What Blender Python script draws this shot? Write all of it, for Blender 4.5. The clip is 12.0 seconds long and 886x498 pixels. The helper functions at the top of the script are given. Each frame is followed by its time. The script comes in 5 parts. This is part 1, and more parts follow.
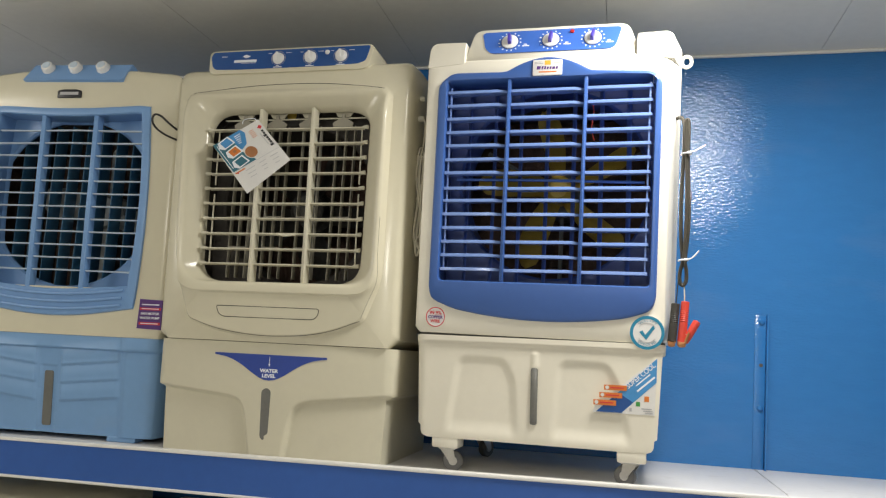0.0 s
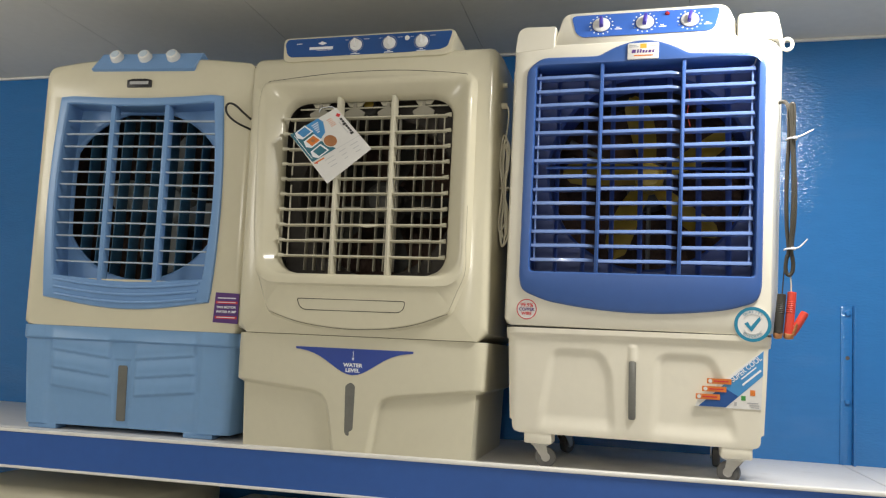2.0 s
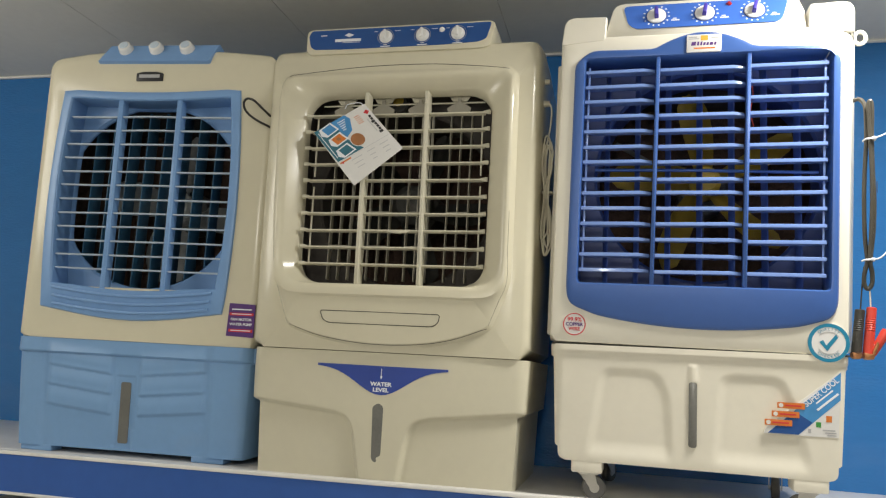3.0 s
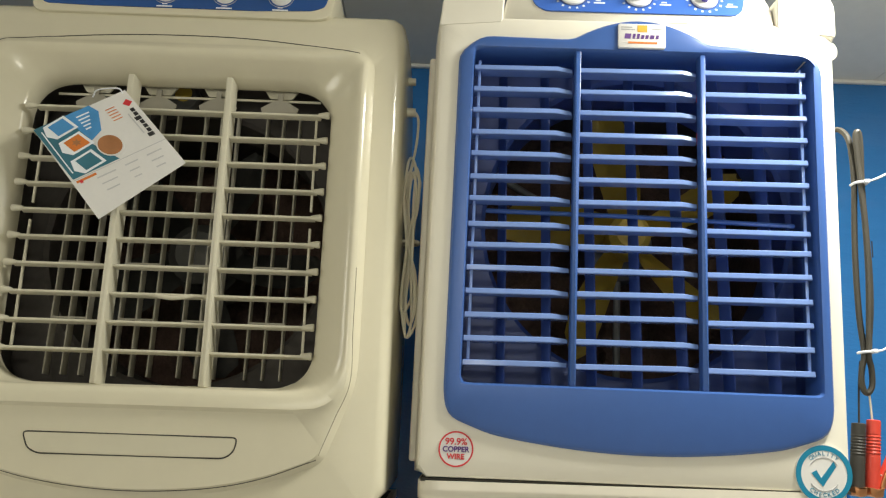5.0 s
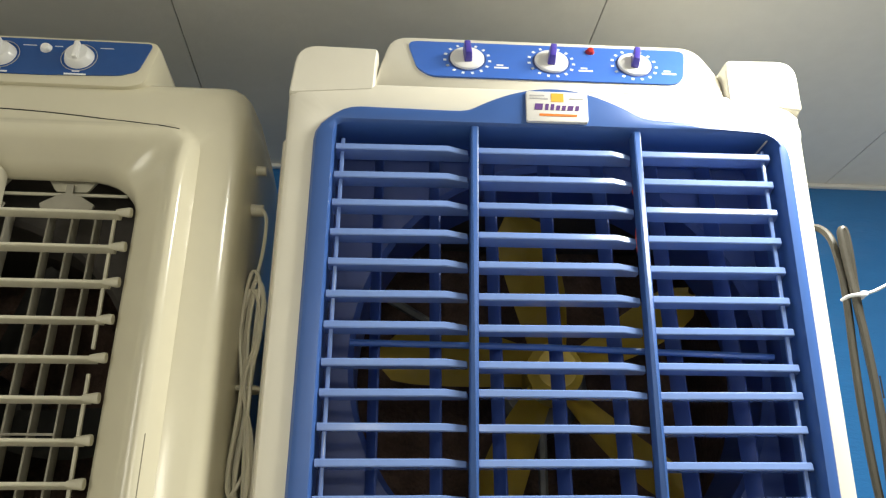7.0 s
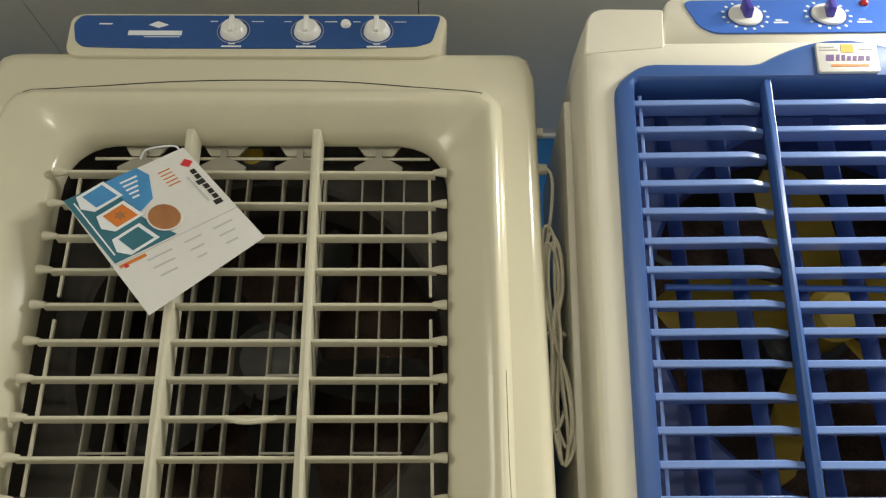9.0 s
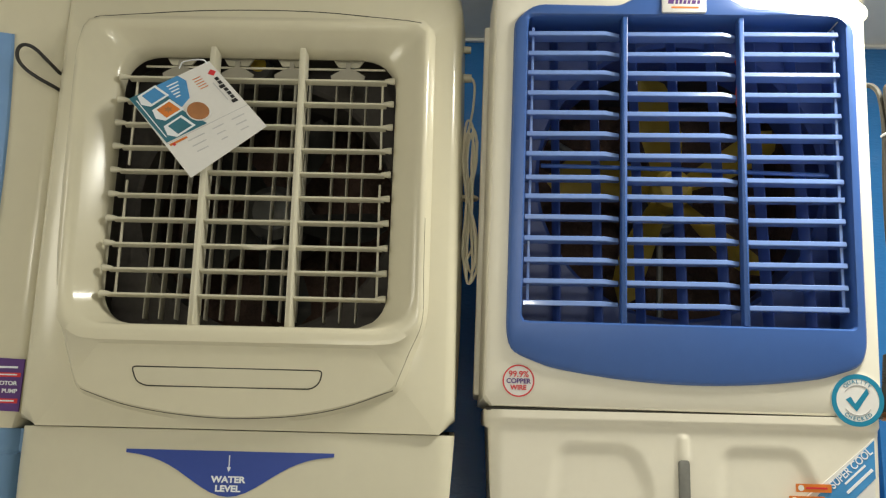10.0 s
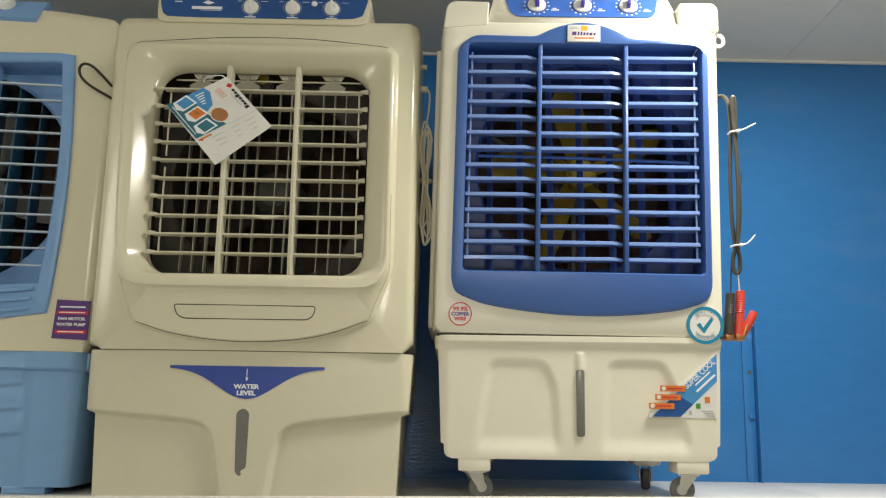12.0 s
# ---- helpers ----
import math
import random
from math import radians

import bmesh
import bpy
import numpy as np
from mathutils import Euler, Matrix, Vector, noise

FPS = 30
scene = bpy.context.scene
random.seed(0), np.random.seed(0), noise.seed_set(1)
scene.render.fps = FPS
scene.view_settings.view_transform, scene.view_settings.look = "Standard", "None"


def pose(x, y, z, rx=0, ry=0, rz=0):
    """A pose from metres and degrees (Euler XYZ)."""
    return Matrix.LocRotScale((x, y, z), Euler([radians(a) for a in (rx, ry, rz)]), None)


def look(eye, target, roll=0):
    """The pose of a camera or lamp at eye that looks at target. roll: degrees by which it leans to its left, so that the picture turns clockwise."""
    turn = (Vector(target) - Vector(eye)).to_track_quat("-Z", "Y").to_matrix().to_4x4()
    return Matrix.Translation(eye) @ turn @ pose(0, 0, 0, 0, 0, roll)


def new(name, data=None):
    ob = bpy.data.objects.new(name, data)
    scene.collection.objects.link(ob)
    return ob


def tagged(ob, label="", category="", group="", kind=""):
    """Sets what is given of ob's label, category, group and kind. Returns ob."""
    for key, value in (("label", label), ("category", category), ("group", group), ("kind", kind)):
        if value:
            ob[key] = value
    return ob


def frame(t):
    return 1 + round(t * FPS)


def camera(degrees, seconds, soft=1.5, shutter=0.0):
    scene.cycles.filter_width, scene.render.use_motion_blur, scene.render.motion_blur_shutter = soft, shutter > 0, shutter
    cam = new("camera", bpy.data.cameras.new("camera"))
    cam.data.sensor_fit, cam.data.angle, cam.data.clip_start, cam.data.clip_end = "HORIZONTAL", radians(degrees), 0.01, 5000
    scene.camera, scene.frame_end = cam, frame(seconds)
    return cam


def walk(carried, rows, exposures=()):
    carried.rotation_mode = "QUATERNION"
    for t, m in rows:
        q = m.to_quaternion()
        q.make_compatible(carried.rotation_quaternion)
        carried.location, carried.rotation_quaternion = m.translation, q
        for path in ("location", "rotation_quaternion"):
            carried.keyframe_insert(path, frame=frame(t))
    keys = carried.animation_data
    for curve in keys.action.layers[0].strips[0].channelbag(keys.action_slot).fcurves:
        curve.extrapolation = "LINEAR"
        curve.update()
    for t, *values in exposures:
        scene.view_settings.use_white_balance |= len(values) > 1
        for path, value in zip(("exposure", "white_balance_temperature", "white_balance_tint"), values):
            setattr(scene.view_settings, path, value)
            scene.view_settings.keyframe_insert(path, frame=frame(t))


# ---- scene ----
cam = camera(60.9, 12.0, soft=1.2)
PATH = [
    (0, (-0.004, 0.049, 1.266), (-0.47, 1.973, 1.552), 3.0),
    (0.5, (-0.052, 0.054, 1.261), (-0.519, 1.977, 1.548), 2.8),
    (1, (-0.109, 0.048, 1.265), (-0.583, 1.971, 1.544), 2.9),
    (1.5, (-0.159, 0.045, 1.258), (-0.638, 1.967, 1.537), 2.9),
    (2, (-0.204, 0.055, 1.253), (-0.69, 1.976, 1.525), 2.8),
    (2.5, (-0.261, 0.108, 1.246), (-0.792, 2.016, 1.523), 3.1),
    (4.5, (-0.502, 0.569, 1.323), (-0.539, 2.507, 1.817), 2.8),
    (5, (-0.477, 0.757, 1.378), (-0.455, 2.697, 1.861), 1.8),
    (5.5, (-0.451, 0.924, 1.408), (-0.344, 2.862, 1.894), 0.4),
    (6, (-0.386, 1.048, 1.441), (-0.198, 2.951, 2.026), 0.4),
    (6.5, (-0.349, 1.058, 1.469), (-0.149, 2.891, 2.243), -0.4),
    (8.5, (-0.609, 1.045, 1.487), (-0.615, 2.873, 2.299), -0.7),
    (9, (-0.652, 1.033, 1.433), (-0.637, 2.889, 2.178), -0.1),
    (9.5, (-0.577, 0.866, 1.359), (-0.577, 2.777, 1.946), 1.5),
    (10, (-0.538, 0.672, 1.301), (-0.569, 2.622, 1.747), 1.4),
    (10.5, (-0.556, 0.497, 1.227), (-0.577, 2.457, 1.624), 0.7),
    (11, (-0.578, 0.374, 1.18), (-0.56, 2.336, 1.569), 0.3),
    (11.5, (-0.548, 0.335, 1.156), (-0.524, 2.291, 1.575), 0.5),
    (12, (-0.496, 0.296, 1.156), (-0.47, 2.247, 1.595), 0.8),
]
walk(cam, [(t, look(eye, target, roll)) for t, eye, target, roll in PATH],
     [(0, -0.04, 6500, 10), (2.6, -0.03, 6500, 10), (4.6, 0.0, 6700, 5), (6.0, 0.07, 6700, 5), (8.5, 0.0, 6750, 5), (9.5, 0.0, 6750, 5), (11, -0.05, 6750, 5), (12, -0.04, 6750, 5)])

# ---------------------------------------------------------------- world, lights, exposure
world = bpy.data.worlds.new("shop_world")
world.use_nodes = True
world.node_tree.nodes["Background"].inputs[0].default_value = (0.9, 0.95, 1.0, 1)
world.node_tree.nodes["Background"].inputs[1].default_value = 0.07
scene.world = world
scene.view_settings.exposure = 0.0


def panel_lamp(x, y, z, sx, sy, watts, colour=(1.0, 0.965, 0.90)):
    data = bpy.data.lights.new("ceiling_lamp", "AREA")
    data.shape, data.size, data.size_y, data.energy, data.color = "RECTANGLE", sx, sy, watts, colour
    ob = new("ceiling_lamp", data)
    ob.matrix_basis = pose(x, y, z)
    return ob


# an unseen point light without a fixture, added only to fill the room
def fill_light(x, y, z, watts, size=0.12, colour=(1.0, 0.955, 0.865)):
    data = bpy.data.lights.new("unseen_fill", "POINT")
    data.energy, data.color, data.shadow_soft_size = watts, colour, size
    ob = new("unseen_fill", data)
    ob.location = (x, y, z)


panel_lamp(0.27, 1.46, 2.225, 0.24, 0.32, 22)
fill_light(-0.95, -0.25, 1.75, 4)
fill_light(-2.70, 0.50, 1.92, 29, 0.34)
fill_light(-0.20, -1.60, 1.90, 29)


# ---------------------------------------------------------------- materials
def material(name, colour, rough=0.5, metal=0.0, vary=0.05, scale=3.0, bump=0.0, bump_scale=60.0,
             stretch=(1, 1, 1), coat=0.0, emit=0.0, spec=0.5, island=False, grime=0.0):
    m = bpy.data.materials.new(name)
    m.use_nodes = True
    nt = m.node_tree
    b = nt.nodes["Principled BSDF"]
    b.inputs["Metallic"].default_value = metal
    b.inputs["Specular IOR Level"].default_value = spec
    b.inputs["Coat Weight"].default_value = coat
    b.inputs["Coat Roughness"].default_value = 0.08
    tc = nt.nodes.new("ShaderNodeTexCoord")
    mp = nt.nodes.new("ShaderNodeMapping")
    mp.inputs["Scale"].default_value = stretch
    nt.links.new(tc.outputs["Object"], mp.inputs["Vector"])

    def noise_node(sc, detail):
        n = nt.nodes.new("ShaderNodeTexNoise")
        n.inputs["Scale"].default_value = sc
        n.inputs["Detail"].default_value = detail
        nt.links.new(mp.outputs["Vector"], n.inputs["Vector"])
        return n
    big, fine = noise_node(scale, 4), noise_node(scale * 17, 3)
    mix = nt.nodes.new("ShaderNodeMix")
    mix.data_type = "FLOAT"
    mix.inputs[0].default_value = 0.35
    nt.links.new(big.outputs["Fac"], mix.inputs[2])
    nt.links.new(fine.outputs["Fac"], mix.inputs[3])
    ramp = nt.nodes.new("ShaderNodeValToRGB")
    ramp.color_ramp.elements[0].position, ramp.color_ramp.elements[1].position = 0.3, 0.7
    ramp.color_ramp.elements[0].color = (*[c * (1 - vary) for c in colour], 1)
    ramp.color_ramp.elements[1].color = (*[min(1, c * (1 + vary)) for c in colour], 1)
    nt.links.new(mix.outputs[0], ramp.inputs["Fac"])
    out = ramp.outputs["Color"]
    if grime:
        dust = noise_node(scale * 4, 8)
        dr = nt.nodes.new("ShaderNodeMapRange")
        dr.inputs["From Min"].default_value, dr.inputs["From Max"].default_value = 0.58, 0.75
        dr.inputs["To Max"].default_value = grime
        nt.links.new(dust.outputs["Fac"], dr.inputs["Value"])
        gm = nt.nodes.new("ShaderNodeMix")
        gm.data_type = "RGBA"
        gm.inputs[7].default_value = (0.33, 0.30, 0.25, 1)
        nt.links.new(dr.outputs["Result"], gm.inputs[0])
        nt.links.new(out, gm.inputs[6])
        out = gm.outputs[2]
    nt.links.new(out, b.inputs["Base Color"])
    rr = nt.nodes.new("ShaderNodeMapRange")
    rr.inputs["To Min"].default_value, rr.inputs["To Max"].default_value = max(0.03, rough * 0.8), min(1, rough * 1.25)
    nt.links.new(big.outputs["Fac"], rr.inputs["Value"])
    nt.links.new(rr.outputs["Result"], b.inputs["Roughness"])
    if bump:
        bn = noise_node(bump_scale, 3)
        bp = nt.nodes.new("ShaderNodeBump")
        bp.inputs["Strength"].default_value = bump
        bp.inputs["Distance"].default_value = 0.01
        nt.links.new(bn.outputs["Fac"], bp.inputs["Height"])
        nt.links.new(bp.outputs["Normal"], b.inputs["Normal"])
    if emit:
        b.inputs["Emission Color"].default_value = (*colour, 1)
        b.inputs["Emission Strength"].default_value = emit
    return m


WALL_BLUE = material("glossy_blue_wall_paint", (0.030, 0.168, 0.445), 0.11, vary=0.07, scale=1.4, bump=0.19, bump_scale=105,
                     stretch=(0.55, 1, 1.6), grime=0.05)
FASCIA_BLUE = material("blue_fascia_laminate", (0.032, 0.11, 0.40), 0.35, vary=0.08, scale=2.5, bump=0.02)
CEIL = material("ceiling_tile_white", (0.74, 0.73, 0.69), 0.8, vary=0.05, scale=2.0, bump=0.05, bump_scale=90, grime=0.06)
CEIL_GAP = material("ceiling_joint_grey", (0.50, 0.49, 0.47), 0.8)
ROOM = material("pale_room_paint", (0.76, 0.76, 0.73), 0.7, vary=0.05, scale=1.0, bump=0.03)
FLOOR = material("pale_floor_tile", (0.74, 0.72, 0.68), 0.25, vary=0.10, scale=2.0)
SHELF = material("white_shelf_laminate", (0.74, 0.73, 0.72), 0.38, vary=0.06, scale=5.0, bump=0.02, grime=0.18)
TRIM = material("white_edge_trim", (0.80, 0.79, 0.76), 0.35, grime=0.15)
IVORY = material("ivory_gloss_plastic", (0.66, 0.62, 0.475), 0.17, vary=0.03, scale=2.5, bump=0.006, bump_scale=30, grime=0.04)
IVORY_DULL = material("ivory_satin_plastic", (0.63, 0.595, 0.46), 0.33, vary=0.03, scale=3.0, bump=0.01, bump_scale=80, grime=0.06)
IVORY_IN = material("ivory_louvre_plastic", (0.60, 0.57, 0.45), 0.35, vary=0.04, scale=6, grime=0.15)
# ivory vanes darkened to grey, the shade behind the slats put into their colour
VANE_DIMMED = material("shaded_ivory_vane", (0.35, 0.33, 0.27), 0.45, vary=0.06, scale=6, grime=0.25)
WHITE_P = material("off_white_plastic", (0.80, 0.765, 0.66), 0.30, vary=0.025, scale=2.5, bump=0.008, bump_scale=70, grime=0.05)
WHITE_TANK = material("off_white_satin_tank", (0.78, 0.74, 0.625), 0.36, vary=0.03, scale=3.0, bump=0.012, bump_scale=80, grime=0.08)
ROYAL = material("royal_blue_plastic", (0.046, 0.116, 0.360), 0.30, vary=0.05, scale=3.0, bump=0.008, bump_scale=70)
# same royal blue made lighter; the light on the louvres is in the colour
ROYAL_LIT = material("royal_blue_lit_louvre", (0.165, 0.262, 0.56), 0.20, vary=0.06, scale=6.0, coat=0.35, grime=0.05)
# royal blue darkened: shade in recesses and behind the louvres is in this colour
ROYAL_SHADED = material("royal_blue_shaded_plastic", (0.034, 0.070, 0.25), 0.42, vary=0.08, scale=5.0, grime=0.10)
SKY_P = material("sky_blue_plastic", (0.185, 0.345, 0.63), 0.30, vary=0.04, scale=3.0, bump=0.008, bump_scale=70, grime=0.04)
SKY_TANK = material("sky_blue_tank_plastic", (0.195, 0.360, 0.62), 0.36, vary=0.05, scale=3.0, bump=0.012, bump_scale=80, grime=0.06)
PALE_ROD = material("pale_blue_louvre_plastic", (0.58, 0.68, 0.78), 0.3, vary=0.05, scale=8)
TEAL_V = material("teal_vane_plastic", (0.036, 0.125, 0.22), 0.4, vary=0.12, scale=9, grime=0.1)
DARK = material("black_interior", (0.070, 0.062, 0.056), 0.7, vary=0.25, scale=6)
PAD = material("brown_cooling_pad", (0.095, 0.058, 0.044), 0.95, vary=0.45, scale=14, bump=0.6, bump_scale=90)
MOTOR = material("grey_motor_paint", (0.15, 0.155, 0.15), 0.45, vary=0.2, scale=10)
YELLOW = material("yellow_fan_plastic", (0.50, 0.35, 0.05), 0.45, vary=0.08, scale=8, grime=0.15)
FAN_GREY = material("grey_fan_plastic", (0.56, 0.58, 0.58), 0.4, vary=0.08, scale=8, grime=0.15)
NAVY_PRINT = material("navy_panel_print", (0.020, 0.085, 0.30), 0.25, vary=0.06, scale=6)
PANEL_BLUE = material("royal_panel_print", (0.050, 0.150, 0.56), 0.28, vary=0.05, scale=6)
EMBLEM = material("indigo_emblem_film", (0.035, 0.072, 0.34), 0.3, vary=0.05, scale=6)
KNOB = material("white_knob_plastic", (0.83, 0.83, 0.82), 0.25, vary=0.03, scale=20)
POINTER = material("violet_knob_pointer", (0.075, 0.055, 0.40), 0.3, vary=0.05, scale=20)
PRINT_W = material("white_print", (0.80, 0.83, 0.88), 0.5, vary=0.02)
SEAM = material("dark_seam", (0.045, 0.042, 0.035), 0.7)
SEAM_L = material("brown_seam", (0.26, 0.235, 0.17), 0.7)
SLOT = material("grey_gauge_window", (0.17, 0.17, 0.155), 0.22, vary=0.15, scale=12)
BLACK_R = material("black_rubber", (0.020, 0.019, 0.018), 0.55, vary=0.15, scale=20)
CABLE_G = material("dark_grey_cable", (0.050, 0.046, 0.036), 0.38, vary=0.15, scale=25)
CABLE_W = material("cream_cable", (0.62, 0.58, 0.46), 0.4, vary=0.06, scale=25)
CLAMP_BLACK = material("charcoal_clamp_rubber", (0.040, 0.038, 0.032), 0.5, vary=0.12, scale=25)
RED_P = material("red_clamp_plastic", (0.62, 0.060, 0.038), 0.35, vary=0.08, scale=20)
COPPER = material("copper_jaw", (0.55, 0.26, 0.12), 0.35, metal=0.9, vary=0.15, scale=30)
STEEL = material("zinc_steel", (0.55, 0.53, 0.48), 0.35, metal=0.85, vary=0.12, scale=20)
TYRE = material("grey_caster_tyre", (0.13, 0.127, 0.12), 0.5, vary=0.1, scale=20)
PAPER = material("white_card_paper", (0.72, 0.71, 0.69), 0.5, vary=0.04, scale=10)
TEAL_PRINT = material("teal_print", (0.03, 0.15, 0.21), 0.4, vary=0.10, scale=30)
SKY_PRINT = material("sky_print", (0.06, 0.27, 0.58), 0.4, vary=0.12, scale=30)
ORANGE_PRINT = material("orange_print", (0.66, 0.19, 0.03), 0.4, vary=0.10, scale=30)
BROWN_PRINT = material("brown_print", (0.36, 0.15, 0.055), 0.45, vary=0.2, scale=60)
PALE_PRINT = material("pale_grey_print", (0.52, 0.52, 0.53), 0.5, vary=0.05)
FAN_DARK = material("charcoal_fan_plastic", (0.055, 0.055, 0.052), 0.45, vary=0.15, scale=8, grime=0.15)
GREY_PRINT = material("grey_print", (0.42, 0.42, 0.43), 0.5, vary=0.05)
RED_PRINT = material("red_print", (0.62, 0.03, 0.04), 0.4, vary=0.06, scale=20)
PURPLE_PRINT = material("purple_print", (0.10, 0.035, 0.20), 0.4, vary=0.08, scale=20)
CYAN_PRINT = material("cyan_print", (0.012, 0.215, 0.36), 0.35, vary=0.05, scale=20)
GREEN_PRINT = material("green_print", (0.05, 0.28, 0.06), 0.4)
GOLD_PRINT = material("gold_print", (0.72, 0.42, 0.05), 0.4)
BLACK_PRINT = material("black_print", (0.015, 0.015, 0.018), 0.35)
LED_RED = material("red_indicator", (0.42, 0.02, 0.02), 0.15)


# ---------------------------------------------------------------- mesh helpers
WARP = Matrix.Identity(4)


def finish(bm, sharp=0.62):
    bmesh.ops.recalc_face_normals(bm, faces=bm.faces)
    for f in bm.faces:
        f.smooth = True
    for e in bm.edges:
        if len(e.link_faces) == 2 and e.calc_face_angle(0.0) > sharp:
            e.smooth = False


def mesh_of(name, bm, mat, warp=True, sharp=0.62):
    finish(bm, sharp)
    if warp:
        bm.transform(WARP)
    me = bpy.data.meshes.new(name)
    bm.to_mesh(me)
    bm.free()
    me.materials.append(mat)
    return me


def part(name, bm, mat, parent, label="", sharp=0.62, kind=""):
    ob = new(name, mesh_of(name, bm, mat, True, sharp))
    ob.parent = parent
    return tagged(ob, label, kind=kind)


def place(name, me, parent, at, rot=(0, 0, 0), label=""):
    ob = new(name, me)
    ob.parent = parent
    ob.matrix_basis = Matrix.Translation(WARP @ Vector(at)) @ pose(0, 0, 0, *rot)
    return tagged(ob, label)


def thing(name, label, category, at, turn=0.0, group="", kind=""):
    ob = new(name)
    ob.empty_display_size = 0.05
    ob.matrix_basis = pose(*at, 0, 0, turn)
    return tagged(ob, label, category, group, kind)


def box(x0, x1, y0, y1, z0, z1, bevel=0.0, bm=None, seg=2):
    bm = bm or bmesh.new()
    made = bmesh.ops.create_cube(bm, size=1)["verts"]
    for v in made:
        v.co = Vector((x0 + (v.co.x + 0.5) * (x1 - x0), y0 + (v.co.y + 0.5) * (y1 - y0), z0 + (v.co.z + 0.5) * (z1 - z0)))
    if bevel:
        edges = list({e for v in made for e in v.link_edges})
        bmesh.ops.bevel(bm, geom=edges, offset=bevel, segments=seg, profile=0.5, affect="EDGES")
    return bm


def loft(loops, cap0=False, cap1=False, bm=None):
    bm = bm or bmesh.new()
    rows = [[bm.verts.new(p) for p in lp] for lp in loops]
    n = len(rows[0])
    for a, b in zip(rows, rows[1:]):
        for i in range(n):
            bm.faces.new((a[i], a[(i + 1) % n], b[(i + 1) % n], b[i]))
    if cap0:
        bm.faces.new(rows[0][::-1])
    if cap1:
        bm.faces.new(rows[-1])
    return bm


def rrect(x0, x1, z0, z1, r, n=6):
    r = r if isinstance(r, (tuple, list)) else (r, r, r, r)
    out = []
    for (cx, cz, a0), q in zip(((x0, z0, 180), (x1, z0, 270), (x1, z1, 0), (x0, z1, 90)), r):
        sx, sz = (1 if cx == x0 else -1), (1 if cz == z0 else -1)
        for k in range(n + 1):
            a = radians(a0 + 90 * k / n)
            out.append((cx + sx * q + q * math.cos(a), cz + sz * q + q * math.sin(a)))
    return out


def rounded(pts, r, n=5):
    """A polygon with its corners rounded; r may be one radius for each corner."""
    out, m = [], len(pts)
    for i in range(m):
        q = r[i] if isinstance(r, (tuple, list)) else r
        p, a, b = Vector(pts[i]), Vector(pts[i - 1]), Vector(pts[(i + 1) % m])
        da, db = (a - p), (b - p)
        ta, tb = p + da.normalized() * min(q, da.length * 0.48), p + db.normalized() * min(q, db.length * 0.48)
        for k in range(n + 1):
            t = k / n
            out.append(tuple((1 - t) ** 2 * ta + 2 * t * (1 - t) * p + t * t * tb))
    return out


def circle(cx, cz, r, n=48, rz=None):
    return [(cx + r * math.cos(2 * math.pi * k / n), cz + (rz or r) * math.sin(2 * math.pi * k / n)) for k in range(n)]


def shrink(poly, d):
    """The polygon moved inwards by d."""
    m = len(poly)
    area = sum(poly[i - 1][0] * poly[i][1] - poly[i][0] * poly[i - 1][1] for i in range(m))
    s = 1 if area > 0 else -1
    out = []
    for i in range(m):
        p, a, b = Vector(poly[i]), Vector(poly[i - 1]), Vector(poly[(i + 1) % m])
        u, v = (p - a), (b - p)
        u, v = (u.normalized() if u.length > 1e-9 else v.normalized()), (v.normalized() if v.length > 1e-9 else u.normalized())
        nrm = Vector((-u.y - v.y, u.x + v.x)) * s
        nrm = nrm.normalized() if nrm.length > 1e-6 else Vector((-u.y, u.x)) * s
        c = max(0.5, nrm.dot(Vector((-u.y, u.x)) * s))
        out.append(tuple(p + nrm * (d / c)))
    return out


def lift(poly, y):
    return [(x, y(x, z) if callable(y) else y, z) for x, z in poly]


def slab(poly, y0, y1, bevel=0.0, bm=None):
    """A plate with the outline poly in x and z, from y0 (front) to y1."""
    loops = [lift(shrink(poly, bevel), y0), lift(shrink(poly, bevel * 0.3), y0 + bevel * 0.3), lift(poly, y0 + bevel)] if bevel else [lift(poly, y0)]
    return loft(loops + [lift(poly, y1)], True, True, bm)


def star(poly, centre, angles):
    cx, cz = centre
    p = np.array(poly) - np.array(centre)
    q = np.roll(p, -1, axis=0)
    out = []
    for a in angles:
        d = np.array((math.cos(a), math.sin(a)))
        e = q - p
        den = d[0] * e[:, 1] - d[1] * e[:, 0]
        den = np.where(abs(den) < 1e-12, 1e-12, den)
        t = (p[:, 0] * e[:, 1] - p[:, 1] * e[:, 0]) / den
        s = (p[:, 0] * d[1] - p[:, 1] * d[0]) / den
        ok = (t > 0) & (s >= -1e-7) & (s <= 1 + 1e-7)
        r = t[ok].min() if ok.any() else 0.0
        out.append((cx + d[0] * r, cz + d[1] * r))
    return out


def rings(layers, centre, cap0=False, cap1=False, n=72):
    """A shell through outlines of unlike shape, all of them star-shaped round centre."""
    angles = {round(2 * math.pi * k / n - math.pi, 3) for k in range(n)}
    for poly, _ in layers:
        angles |= {round(math.atan2(z - centre[1], x - centre[0]), 3) for x, z in poly}
    angles = sorted(angles)
    kept = [a for i, a in enumerate(angles) if i == 0 or a - angles[i - 1] > 0.004]
    return loft([lift(star(poly, centre, kept), y) for poly, y in layers], cap0, cap1)


